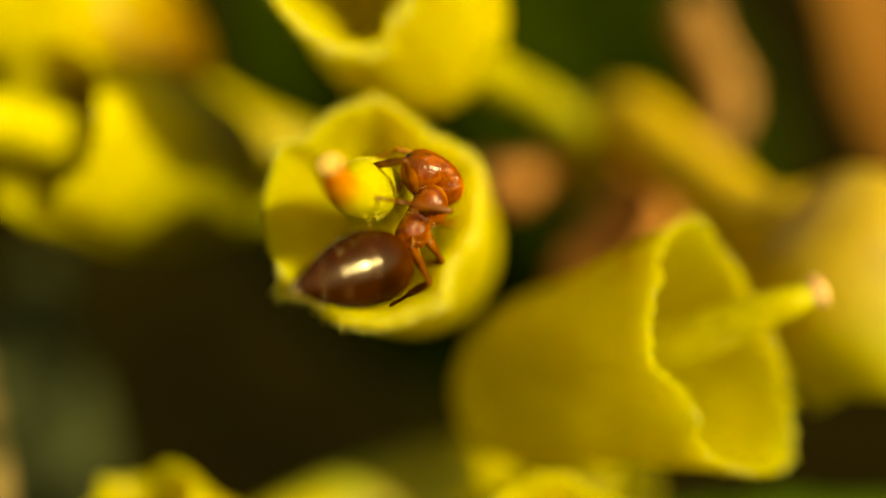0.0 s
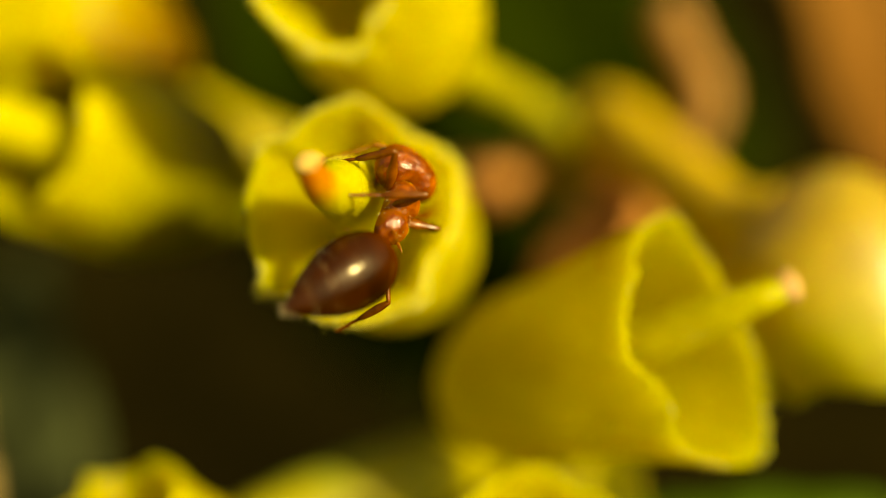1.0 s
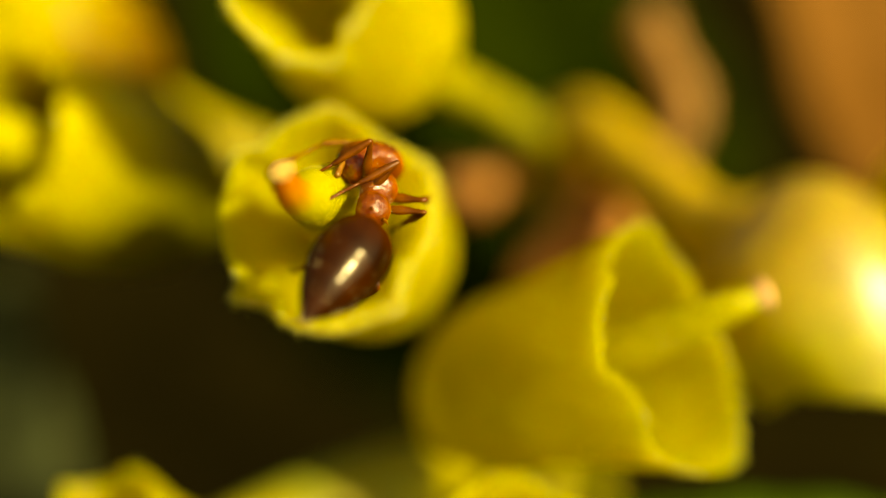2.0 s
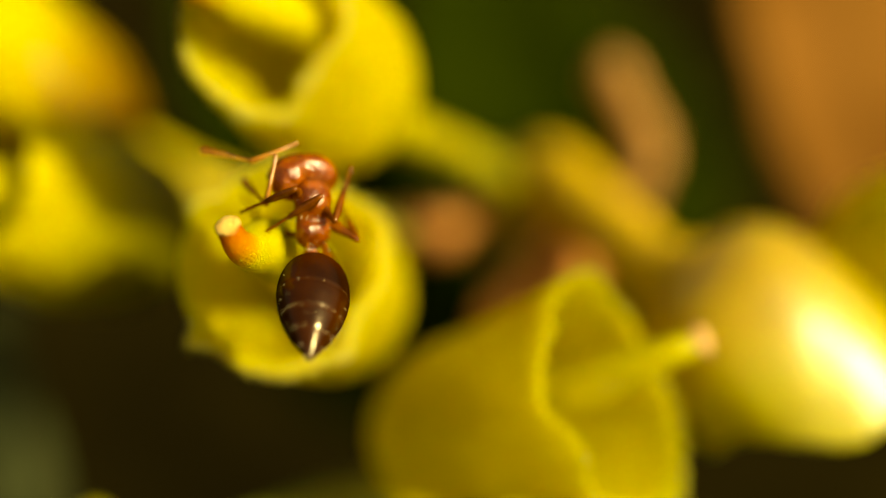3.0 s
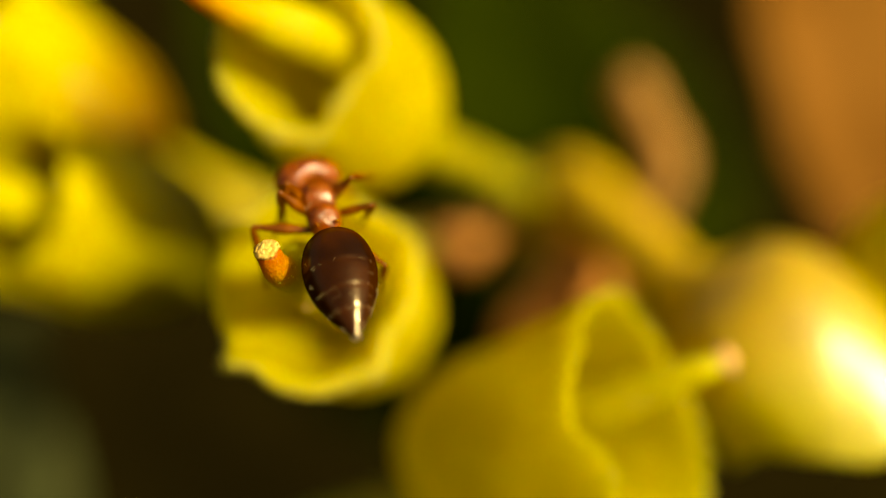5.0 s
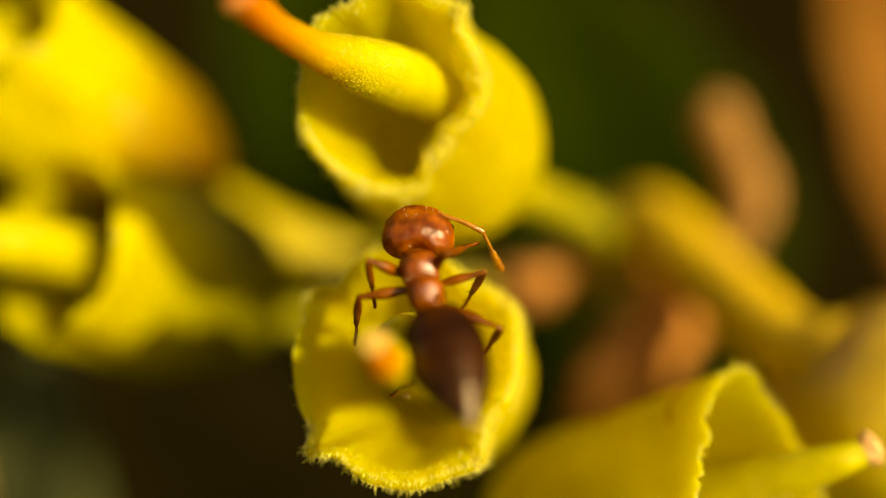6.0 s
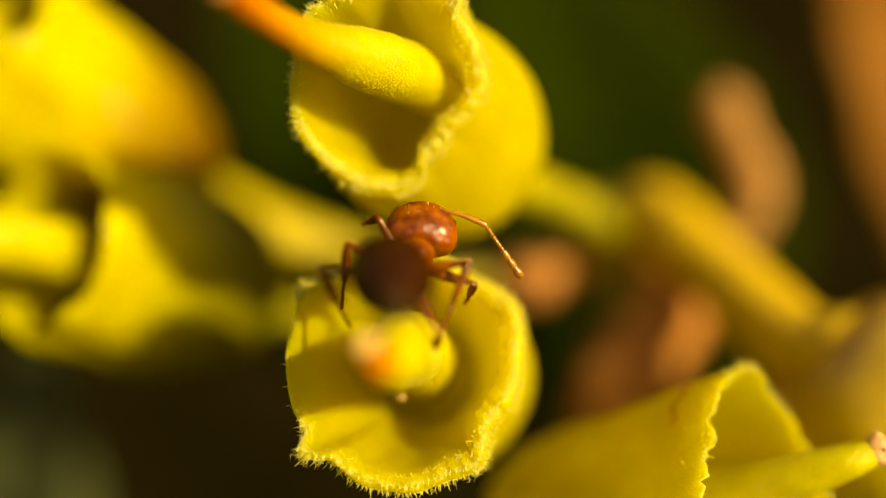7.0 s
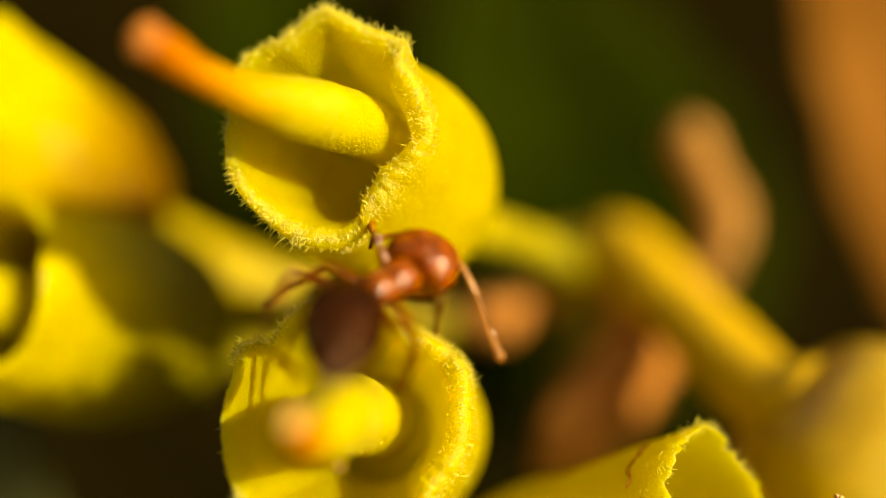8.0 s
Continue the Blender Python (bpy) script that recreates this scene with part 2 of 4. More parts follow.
def hair(bm, root, tip, r, bend=None):
    """One tapered three-sided hair."""
    root, tip = Vector(root), Vector(tip)
    w = (tip - root).normalized()
    side = w.orthogonal().normalized()
    other = w.cross(side)
    mid = (root + tip) / 2 + (bend if bend is not None else Vector((0, 0, 0)))
    low = [bm.verts.new(root + (side * math.cos(a) + other * math.sin(a)) * r) for a in (0, 2.09, 4.19)]
    high = [bm.verts.new(mid + (side * math.cos(a) + other * math.sin(a)) * r * 0.75) for a in (0, 2.09, 4.19)]
    end = bm.verts.new(tip)
    for j in range(3):
        bm.faces.new((low[j], low[(j + 1) % 3], high[(j + 1) % 3], high[j]))
        bm.faces.new((high[j], high[(j + 1) % 3], end))


def bead(bm, p, r):
    """A small faceted grain."""
    p = Vector(p)
    v = [bm.verts.new(p + Vector(d) * r) for d in ((1, 0, 0), (-1, 0, 0), (0, 1, 0), (0, -1, 0), (0, 0, 1), (0, 0, -1))]
    for a, b in ((0, 2), (2, 1), (1, 3), (3, 0)):
        bm.faces.new((v[a], v[b], v[4]))
        bm.faces.new((v[b], v[a], v[5]))


def rim_at(rows, degrees):
    """Radius and height of a torn rim at an angle, gliding round the rows (angle, radius, height)."""
    ang = [r[0] for r in rows]
    rows = [(ang[-1] - 360, *rows[-1][1:]), *rows, (ang[0] + 360, *rows[0][1:])]
    d = degrees % 360
    for a, b in zip(rows, rows[1:]):
        if a[0] <= d <= b[0]:
            u = (d - a[0]) / max(b[0] - a[0], 1e-6)
            u = u * u * (3 - 2 * u) * 0.25 + u * 0.75
            return a[1] + (b[1] - a[1]) * u, a[2] + (b[2] - a[2]) * u
    return rows[0][1], rows[0][2]


def flower(centre, axis, rim, length, belly, base_r, base_shift, style, stalk, label, fringe=600, seed=1, stalk_mat=None, wall=0.15, knob=0.2, funnel=0.5, stigma_mat=None, ripe=0.12, scar=None, petal=None, pale=0.35, cap=0.1, bare=(), lip=(0.0, 0.0), torn=1.0):
    """A tubular flower: torn cup, fringe of hairs on its rim, thick style with a grainy stigma, and stalk.
    style: rows of x, y, z, radius in the plan, from the floor of the cup to the tip; stalk: the same from the base."""
    rnd = random.Random(seed)
    centre, w = Vector(centre), Vector(axis).normalized()
    u = Vector((0, 0, 1)).cross(w).normalized()
    v = w.cross(u)
    shift = Vector(base_shift)
    base = centre - w * length + shift
    root = thing("flower", base, label, "flower", "tubular flowers of the cluster")
    n = 144

    def wall_point(deg, s, inset):
        r0, h0 = rim_at(rim, deg)
        mean = sum(q[1] for q in rim) / len(rim)
        fade = max(0.0, 1 - s / 0.55) ** 1.5
        if s < 0.55:
            k = s / 0.55
            full = mean + (belly - mean) * (k * k * (3 - 2 * k))
        else:
            k = (s - 0.55) / 0.45
            full = base_r + (belly - base_r) * math.sqrt(max(0.0, 1 - k**2.2))
        r = r0 * fade + full * (1 - fade) - inset
        a = radians(deg)
        p = centre + (u * math.cos(a) + v * math.sin(a)) * max(r, 0.01) + w * (h0 * (1 - s) ** 1.5 - s * length) + shift * (s * s)
        p += (u * math.cos(a) + v * math.sin(a)) * 0.05 * noise.noise(p * 1.1 + Vector((seed, 0, 0)))
        return p

    def wall_at(deg):
        """The rim's thickness, greatest on the lip's side."""
        return wall * (1 + lip[0] * math.cos(radians(deg - lip[1])))

    bm = bmesh.new()
    rings, edge = [], []
    lip_mid = []
    for s, part_of_wall, inset in [(x, 0.0, 0.0) for x in np.linspace(1, 0.03, 26)] + [(0.0, 0.0, 0.02), (-0.012, 0.5, 0.0), (0.0, 1.0, -0.02)] + [(x, 1.0, funnel * min(1.0, x / 0.5) ** 0.8) for x in np.linspace(0.03, 0.68, 20)]:
        ring = []
        for j in range(n):
            deg = 360 * j / n
            fray = (0.07 * noise.noise(Vector((math.cos(radians(deg)) * 9, math.sin(radians(deg)) * 9, seed))) + 0.06 * noise.noise(Vector((math.cos(radians(deg)) * 25, math.sin(radians(deg)) * 25, seed)))) * torn * max(0.0, 1 - s / 0.08)
            ring.append(bm.verts.new(wall_point(deg, s, part_of_wall * wall_at(deg) + inset) + w * fray))
            edge.append(pale * math.exp(-max(s, 0.0) / (0.06 if part_of_wall < 0.3 else 0.03)) * (0.6 + 0.7 * noise.noise(Vector((deg * 0.06, seed, s * 9)))))
        if s == -0.012:
            lip_mid = [q.co.copy() for q in ring]
        rings.append(ring)
    for a, b in zip(rings, rings[1:]):
        for j in range(n):
            bm.faces.new((a[j], a[(j + 1) % n], b[(j + 1) % n], b[j]))
    for ring in (rings[0], rings[-1]):
        mid = bm.verts.new(sum((q.co for q in ring), Vector()) / n)
        for j in range(n):
            bm.faces.new((ring[j], ring[(j + 1) % n], mid))
    cup = part("cup", bm, petal or PETAL, root, "yellow torn-edged tubular cup", at=base)
    if petal:
        low = cup.data.attributes.new("along", "FLOAT", "POINT")
        low.data.foreach_set("value", [min(1.0, i // n / 26) for i in range(len(edge))] + [0.0, 1.0])
    tint = cup.data.attributes.new("rim", "FLOAT", "POINT")
    tint.data.foreach_set("value", [min(1.0, max(0.0, q)) for q in edge] + [0.0] * (len(cup.data.vertices) - len(edge)))
    # hairs and grains along the rim
    bm = bmesh.new()
    for _ in range(fringe):
        j = rnd.random() * n
        deg = 360 * j / n
        s = abs(rnd.gauss(0, 0.04))
        outside = rnd.random() < 0.75
        if any(low < deg < high for low, high in bare) and rnd.random() < 0.92:  # stretches of smooth rim
            continue
        a = radians(deg)
        out = u * math.cos(a) + v * math.sin(a)
        if rnd.random() < 0.55:  # grains on the lip and on a band below the edge, thinning out downwards
            if rnd.random() < 0.45:
                bead(bm, wall_point(deg, 0.004, wall_at(deg) * rnd.random()) + w * 0.004, rnd.uniform(0.007, 0.014))
            else:
                bead(bm, wall_point(deg, rnd.random() ** 1.7 * 0.4, 0.0), rnd.uniform(0.007, 0.015))
            continue
        p = wall_point(deg, s if outside else s * 0.5, 0.0 if outside else wall_at(deg)) if rnd.random() < 0.5 else lip_mid[int(j) % n]
        d = (out * (0.8 if outside else -0.4) + w * rnd.uniform(0.1, 0.8) + Vector((rnd.gauss(0, 0.25), rnd.gauss(0, 0.25), rnd.gauss(0, 0.25)))).normalized()
        if rnd.random() < 0.9 + 1.1 * noise.noise(Vector((math.cos(a) * 2.2, math.sin(a) * 2.2, seed * 3.7))):  # hairs in uneven stretches
            ln = rnd.uniform(0.04, 0.11) if rnd.random() < 0.85 else rnd.uniform(0.10, 0.18)
            hair(bm, p - d * 0.01, p + d * ln, rnd.uniform(0.004, 0.007), Vector((rnd.gauss(0, 0.02), rnd.gauss(0, 0.02), rnd.gauss(0, 0.02))))
    for k in range(len(rim)):  # curled tufts on the torn corners
        here = rim[k][1]
        if here > rim[k - 1][1] + 0.03 and here > rim[(k + 1) % len(rim)][1] + 0.03:
            for _ in range(fringe // 45):
                deg = rim[k][0] + rnd.gauss(0, 3.5)
                a = radians(deg)
                out = u * math.cos(a) + v * math.sin(a)
                p = wall_point(deg, abs(rnd.gauss(0, 0.02)), rnd.uniform(0, wall_at(deg)))
                d = (out * rnd.uniform(0.3, 1.0) + w * rnd.uniform(-0.2, 0.9) + Vector((rnd.gauss(0, 0.4), rnd.gauss(0, 0.4), rnd.gauss(0, 0.4)))).normalized()
                hair(bm, p - d * 0.01, p + d * rnd.uniform(0.08, 0.22), rnd.uniform(0.005, 0.008), Vector((rnd.gauss(0, 0.04), rnd.gauss(0, 0.04), rnd.gauss(0, 0.04))))
    if fringe:
        tagged(part("rim_fringe", bm, FRINGE, cup, "pale yellow hairs and grains along the rim", at=base), kind="stuff")
    if scar:
        bm = bmesh.new()
        rows = [(*wall_point(scar - 20 + 4 * k, 0.15 + 0.012 * math.sin(k * 2.1), 0.01), 0.045 - 0.004 * k) for k in range(7)]
        tube(bm, rows, 30, 8, 0.5, 6.0)
        part("scar", bm, DRY, cup, "brown withered crease", at=base)
    # style
    if style:
        bm = bmesh.new()
        ripen = lambda q: 0.5 + 0.5 * (q - 1 + ripe) / ripe if q > 1 - ripe else 0.5 * q / (1 - ripe)
        line, ways = tube(bm, style, 40, 20, 0.06, 3.0)
        st = part("style", bm, STYLE, root, "thick yellow style turning orange to its tip", at=base)
        run = st.data.attributes.new("along", "FLOAT", "POINT")
        run.data.foreach_set("value", [ripen(i // 20 / 39 if i < 800 else float(i - 800)) for i in range(len(st.data.vertices))])
        bm = bmesh.new()
        for _ in range(3200):
            k = round(min(32, max(6, rnd.gauss(18, 4.5))))
            wv = Vector(ways[k])
            side = wv.orthogonal().normalized()
            a = rnd.random() * 6.283
            d = side * math.cos(a) + wv.cross(side) * math.sin(a)
            bead(bm, Vector(line[k, :3]) + wv * rnd.uniform(-0.1, 0.1) + d * line[k, 3] * 1.0, rnd.uniform(0.007, 0.012))
        tagged(part("papillae", bm, PAPILLA, st, at=base), kind="stuff")
        # stigma: a cluster of grains on a short neck
        bm = bmesh.new()
        tip, wv = Vector(line[-1, :3]), Vector(ways[-1])
        r = knob
        tube(bm, [(*(tip - wv * cap), r * 0.98), (*(tip + wv * r * 0.3), r * 1.05), (*(tip + wv * r * 0.5), r * 0.8)], 8, 18, 0.15, 5.0)
        side = wv.orthogonal().normalized()
        for _ in range(110):
            a, q = rnd.random() * 6.283, math.sqrt(rnd.random())
            d = side * math.cos(a) + wv.cross(side) * math.sin(a)
            bead(bm, tip + wv * r * (0.75 - 0.5 * q * q) + d * r * 1.12 * q, rnd.uniform(0.024, 0.055))
        part("stigma", bm, stigma_mat or STIGMA, st, "grainy stigma", at=base)
    if stalk:
        bm = bmesh.new()
        tube(bm, [(*(base + w * 0.7), base_r * 1.25), *stalk], 36, 16, 0.05, 1.0)
        part("stalk", bm, stalk_mat or STALK, root, "yellow-green stalk", at=base)
    return root


# ---------------------------------------------------------------- setting
bm = bmesh.new()
steps = [-60.0, -8.0, -2.0, -0.6, *np.linspace(-0.3, 0.3, 31), 0.6, 2.0, 8.0, 60.0]
grid = [[bm.verts.new((x, y, 0.004 * noise.noise(Vector((x * 25, y * 25, 0))) + 0.0015 * noise.noise(Vector((x * 120, y * 120, 3))) if abs(x) < 0.31 and abs(y) < 0.31 else 0.0))
         for x in steps] for y in steps]
for a, b in zip(grid, grid[1:]):
    for j in range(len(steps) - 1):
        bm.faces.new((a[j], a[j + 1], b[j + 1], b[j]))
for v in bm.verts:
    v.co = v.co / MM
ground = part("ground", bm, SOIL, None, turned=False)
tagged(ground, "brown soil under the plant, darkened in colour for shade", "ground", kind="structure")


# ---------------------------------------------------------------- flowers
RIM_L = [(8, 1.62, -0.42), (30, 1.70, -0.48), (45, 1.58, -0.45), (62, 1.48, -0.37), (79, 1.66, -0.33), (95, 1.90, -0.24), (111, 1.80, -0.10), (128, 1.70, 0.04),
         (139, 1.58, 0.11), (149, 1.84, 0.24), (164, 1.70, 0.33), (184, 1.74, 0.44), (205, 1.77, 0.49), (220, 1.76, 0.50), (227, 2.05, 0.57), (238, 1.80, 0.46),
         (255, 1.93, 0.40), (274, 1.95, 0.26), (290, 1.84, 0.12), (305, 1.90, -0.03), (320, 1.55, -0.14), (350, 1.61, -0.34)]
RIM_U = [(5, 1.36, -0.48), (22, 1.37, -0.29), (45, 1.41, 0.01), (50, 1.64, 0.09), (68, 1.52, 0.35), (88, 1.61, 0.63), (114, 1.27, 0.66), (140, 1.34, 0.75), (172, 1.31, 0.58), (185, 1.37, 0.49), (208, 1.51, 0.23), (235, 1.51, -0.17), (248, 1.57, -0.36), (270, 1.50, -0.60), (283, 1.36, -0.65), (293, 1.11, -0.58), (326, 0.97, -0.53), (353, 1.20, -0.52)]
RIM_R = [(37, 1.25, 0.22), (69, 1.55, 0.12), (94, 2.19, -0.04), (115, 2.15, -0.2), (136, 1.75, -0.27), (160, 1.72, -0.36), (177, 1.73, -0.38), (204, 1.25, -0.25),
         (228, 1.25, -0.18), (239, 1.74, -0.19), (267, 1.88, -0.01), (304, 2.43, 0.31), (325, 1.90, 0.35), (355, 1.41, 0.31)]


def ragged(mean, seed, deep=0.2, slant=0.0):
    """A torn rim of a given mean radius, cut aslant."""
    r = random.Random(seed)
    return [(a + r.uniform(-5, 5), mean * (1 + r.uniform(-0.5, 0.6) * deep), r.uniform(-1, 1) * deep * mean + slant * math.sin(radians(a))) for a in range(10, 360, 20)]


NODE = (3.6, 28.8, 2.6)
flower((-1.0, 17.0, 0.65), (-0.15, -1.0, 0.2), RIM_L, 4.2, 1.58, 0.45, (0.12, 0, -0.1),
       [(-0.75, 20.4, 0.2, 0.6), (-0.86, 18.4, 0.45, 0.54), (-1.0, 16.6, 0.78, 0.52), (-1.12, 15.4, 0.84, 0.44), (-1.23, 14.5, 0.76, 0.29), (-1.32, 14.0, 0.82, 0.21), (-1.42, 13.76, 1.04, 0.17)],
       [(-0.1, 20.9, -0.25, 0.45), (-0.5, 23.5, 0.8, 0.35), (-1.5, 26.8, 2.6, 0.35)],
       "yellow tubular flower with torn hairy rim, ant inside", fringe=5000, seed=3, ripe=0.27, knob=0.15, wall=0.2, cap=0.1, pale=0.22, bare=((158, 216),), lip=(0.55, 345))
flower((-1.333, 16.92, 4.549), (-0.25, -0.95, 0.12), RIM_U, 3.9, 1.72, 0.5, (0.3, 0.0, -0.35),
       [(0.34, 20.4, 4.42, 0.45), (-0.13, 19.4, 4.54, 0.42), (-0.79, 17.9, 4.73, 0.43), (-1.3, 17, 4.79, 0.455), (-1.78, 16.4, 4.84, 0.41), (-2.27, 15.7, 4.88, 0.28), (-2.7, 15, 4.99, 0.215), (-3.01, 14.6, 5.17, 0.235), (-3.19, 14.3, 5.26, 0.22)],
       [(0.6, 21.2, 3.55, 0.55), (1.9, 23.6, 3.3, 0.42), (3.0, 26.0, 3.0, 0.45), (*NODE, 0.5)],
       "yellow tubular flower with hairy rim and orange-tipped protruding style", fringe=5000, seed=5, stigma_mat=STIGMA_ORANGE, ripe=0.46, knob=0.2, wall=0.22, pale=0.6, lip=(0.4, 330))
flower((4.45, 17.6, -1.62), (0.75, -0.6, 0.15), RIM_R, 4.9, 1.64, 0.5, (0, 0.6, -0.5),
       [(2.2, 19.6, -2.0, 0.5), (3.6, 18.4, -1.65, 0.44), (4.6, 17.7, -1.2, 0.36), (5.4, 17.3, -0.86, 0.27), (5.85, 17.26, -0.68, 0.2)],
       [(1.0, 20.8, -2.8, 0.5), (2.6, 24.0, -2.6, 0.35), (4.0, 28.6, 0.0, 0.35), (*NODE, 0.4)],
       "yellow tubular flower lying sideways with notched brown-edged rim", fringe=2200, seed=7, stigma_mat=STIGMA_PEACH, ripe=0.06, scar=124, wall=0.1, pale=0.12, knob=0.23, bare=((20, 60), (150, 195), (280, 330)), torn=1.9)
flower((9.45, 20.45, -2.45), (0.68, -0.06, -0.73), ragged(2.15, 11, 0.12, slant=1.7), 4.3, 2.2, 0.85, (0.0, 0.6, 0),
       [],
       [(6.46, 22.0, 0.36, 0.85), (6.12, 23.0, 0.82, 0.82), (5.35, 25.2, 2.05, 0.78), (4.5, 27.4, 3.3, 0.76), (*NODE, 0.6)],
       "sunlit yellow tubular flower hanging, its ragged mouth downwards", fringe=700, seed=9, stalk_mat=STALK_ORANGE, petal=PETAL_WAXY)
flower((12.9, 19.5, 0.0), (0.5, -0.75, -0.3), ragged(1.8, 51), 4.2, 1.9, 0.6, (0, 0.3, 0),
       [], [(10.8, 22.9, 1.0, 0.6), (9.0, 25.0, -0.4, 0.45), (7.0, 26.6, 0.4, 0.4), (*NODE, 0.4)],
       "yellow tubular flower at the edge of the cluster", fringe=200, seed=52)
flower((-9.2, 22.1, 5.95), (-0.58, -0.62, 0.52), ragged(2.0, 21), 5.0, 2.1, 1.0, (0, 0.1, -0.1),
       [(-7.5, 23.8, 4.5, 0.55), (-9.0, 22.1, 5.8, 0.5), (-9.9, 20.8, 6.7, 0.4), (-10.9, 19.6, 7.5, 0.25)],
       [(-6.0, 25.3, 3.25, 0.95), (-4.9, 26.0, 2.8, 0.78), (-3.4, 26.8, 2.25, 0.66), (-1.2, 27.6, 1.7, 0.6), (1.2, 28.2, 1.6, 0.5), (*NODE, 0.45)],
       "yellow tubular flower with an orange-brown base", fringe=200, seed=13, petal=PETAL_RUSTY, stalk_mat=STALK_GOLD)
flower((-7.6, 20.8, 2.25), (-0.58, -0.78, 0.22), ragged(1.8, 23, 0.12), 4.4, 1.98, 0.75, (0.4, 0.3, 0.0),
       [(-6.3, 22.6, 1.7, 0.6), (-7.5, 20.4, 2.2, 0.55), (-8.6, 18.8, 2.4, 0.42), (-9.6, 17.4, 2.6, 0.25)],
       [(-4.4, 25.0, 1.1, 0.5), (-3.6, 26.4, 0.8, 0.35), (-2.4, 27.6, 1.4, 0.3), (-1.3, 27.0, 2.7, 0.3)],
       "yellow tubular flower with open mouth, shade painted on its base", fringe=200, seed=15, petal=PETAL_SHADED_BASE)
flower((-5.45, 18.8, -4.8), (-0.45, -0.5, 0.55), ragged(1.35, 31), 3.3, 1.4, 0.8, (0.2, 0.2, 0.1),
       [], [(-3.2, 21.4, -5.75, 0.9), (-1.4, 22.6, -5.25, 0.95), (0.2, 24.2, -5.0, 0.9), (1.6, 25.6, -4.8, 0.5), (3.4, 28.2, -2.0, 0.4), (*NODE, 0.4)],
       "yellow tubular flower low in the cluster", fringe=200, seed=17)
flower((1.85, 17.5, -5.05), (0.15, -0.7, 0.7), ragged(1.6, 33), 4.2, 1.6, 0.5, (0, 0.2, 0),
       [], [(1.2, 20.6, -7.7, 0.5), (3.0, 24.0, -6.0, 0.4), (4.4, 27.8, -1.0, 0.4), (*NODE, 0.4)],
       "yellow tubular flower low in the cluster, rim pale and fringed", fringe=700, seed=19)


def pollen_clump(p):
    """A few pale grains stuck together."""
    rnd = random.Random(8)
    bm = bmesh.new()
    for _ in range(14):
        bead(bm, Vector(p) + Vector((rnd.gauss(0, 0.03), rnd.gauss(0, 0.02), rnd.gauss(0, 0.025))), rnd.uniform(0.014, 0.026))
    tagged(part("pollen_clump", bm, STIGMA, None, at=p), "tiny pale pollen clump stuck under a yellow style", "pollen").location = spot(p)


pollen_clump((-1.08, 15.6, 0.24))


# main stem, down to the soil
def main_stem():
    root = thing("main_stem", NODE, "ochre main stem of the flower cluster, rooted in the soil", "stem")
    bm = bmesh.new()
    foot = Vector(NODE) - UP * (spot(NODE).z / MM + 2.0) + Vector((6, 0, 0))
    mid = Vector(NODE) * 0.6 + foot * 0.4 + Vector((3, 0, 0))
    tube(bm, [(*NODE, 0.6), (*(Vector(NODE) * 0.85 + mid * 0.15), 0.8), (*mid, 1.0), (*foot, 1.4)], 40, 16, 0.08, 0.6)
    part("stem", bm, STALK, root, at=NODE)
    bm = bmesh.new()
    tube(bm, [(2.7, 28.9, 1.7, 0.2), (3.2, 28.7, 2.4, 0.78), (3.8, 28.3, 3.1, 0.8), (4.2, 28.1, 3.5, 0.35)], 20, 16, 0.15, 1.0)
    part("node", bm, STALK_ORANGE, root, "swollen ochre node", at=NODE)


main_stem()


def bract(rows, mat, label, flat=0.6, segments=0):
    """A shrivelled bract on the cluster: one blade with a rib along it, or a curl of swollen segments."""
    base = rows[0][:3]
    root = thing("dried_bract", base, label, "bract", "dried bracts")
    if segments:
        line = smooth_line(rows, segments * 6 + 3)
        for k in range(segments):
            bm = bmesh.new()
            piece = line[k * 6 : k * 6 + 9]
            swell = (0.55, 0.8, 0.98, 1.06, 1.1, 1.07, 0.98, 0.8, 0.55)
            tube(bm, [(*q[:3], q[3] * w) for q, w in zip(piece, swell)], 18, 16, 0.3, 1.3, flat=flat)
            part("segment", bm, mat, root, at=base)
        return
    bm = bmesh.new()
    line, ways = tube(bm, rows, 88, 18, 0.25, 0.8, flat=flat)
    part("blade", bm, mat, root, at=base)
    bm = bmesh.new()
    tube(bm, [(q[0], q[1] - q[3] * 0.85 * flat, q[2] + q[3] * 0.3, 0.05 + 0.06 * q[3]) for q in line[8:80:8]], 40, 8, 0.2, 2.0)
    part("rib", bm, mat, root, at=base)


bract([(5.95, 27.9, 6.2, 0.34), (6.3, 28.0, 5.95, 0.6), (6.75, 28.4, 5.3, 0.52), (7.35, 28.8, 4.2, 0.68), (7.3, 29.2, 3.1, 0.55), (6.5, 29.6, 1.9, 0.4), (5.2, 29.4, 1.2, 0.3)], TAN,
      "tan shrivelled segmented bract curling from the stem", 0.8, 13)
bract([(0.9, 27.9, 1.95, 0.4), (1.5, 27.7, 1.65, 0.75), (2.2, 28.2, 1.7, 0.7), (3.4, 28.7, 2.3, 0.4)], DRY, "small brown dried bract behind the flowers", 0.8)
bract([(2.6, 25.6, -1.6, 0.45), (3.4, 25.9, -0.8, 1.15), (4.6, 27.0, 0.4, 1.4), (5.2, 27.7, 1.2, 0.9), (4.4, 28.6, 2.2, 0.4)], DRY, "long brown dried bract under the stem node", 0.7)


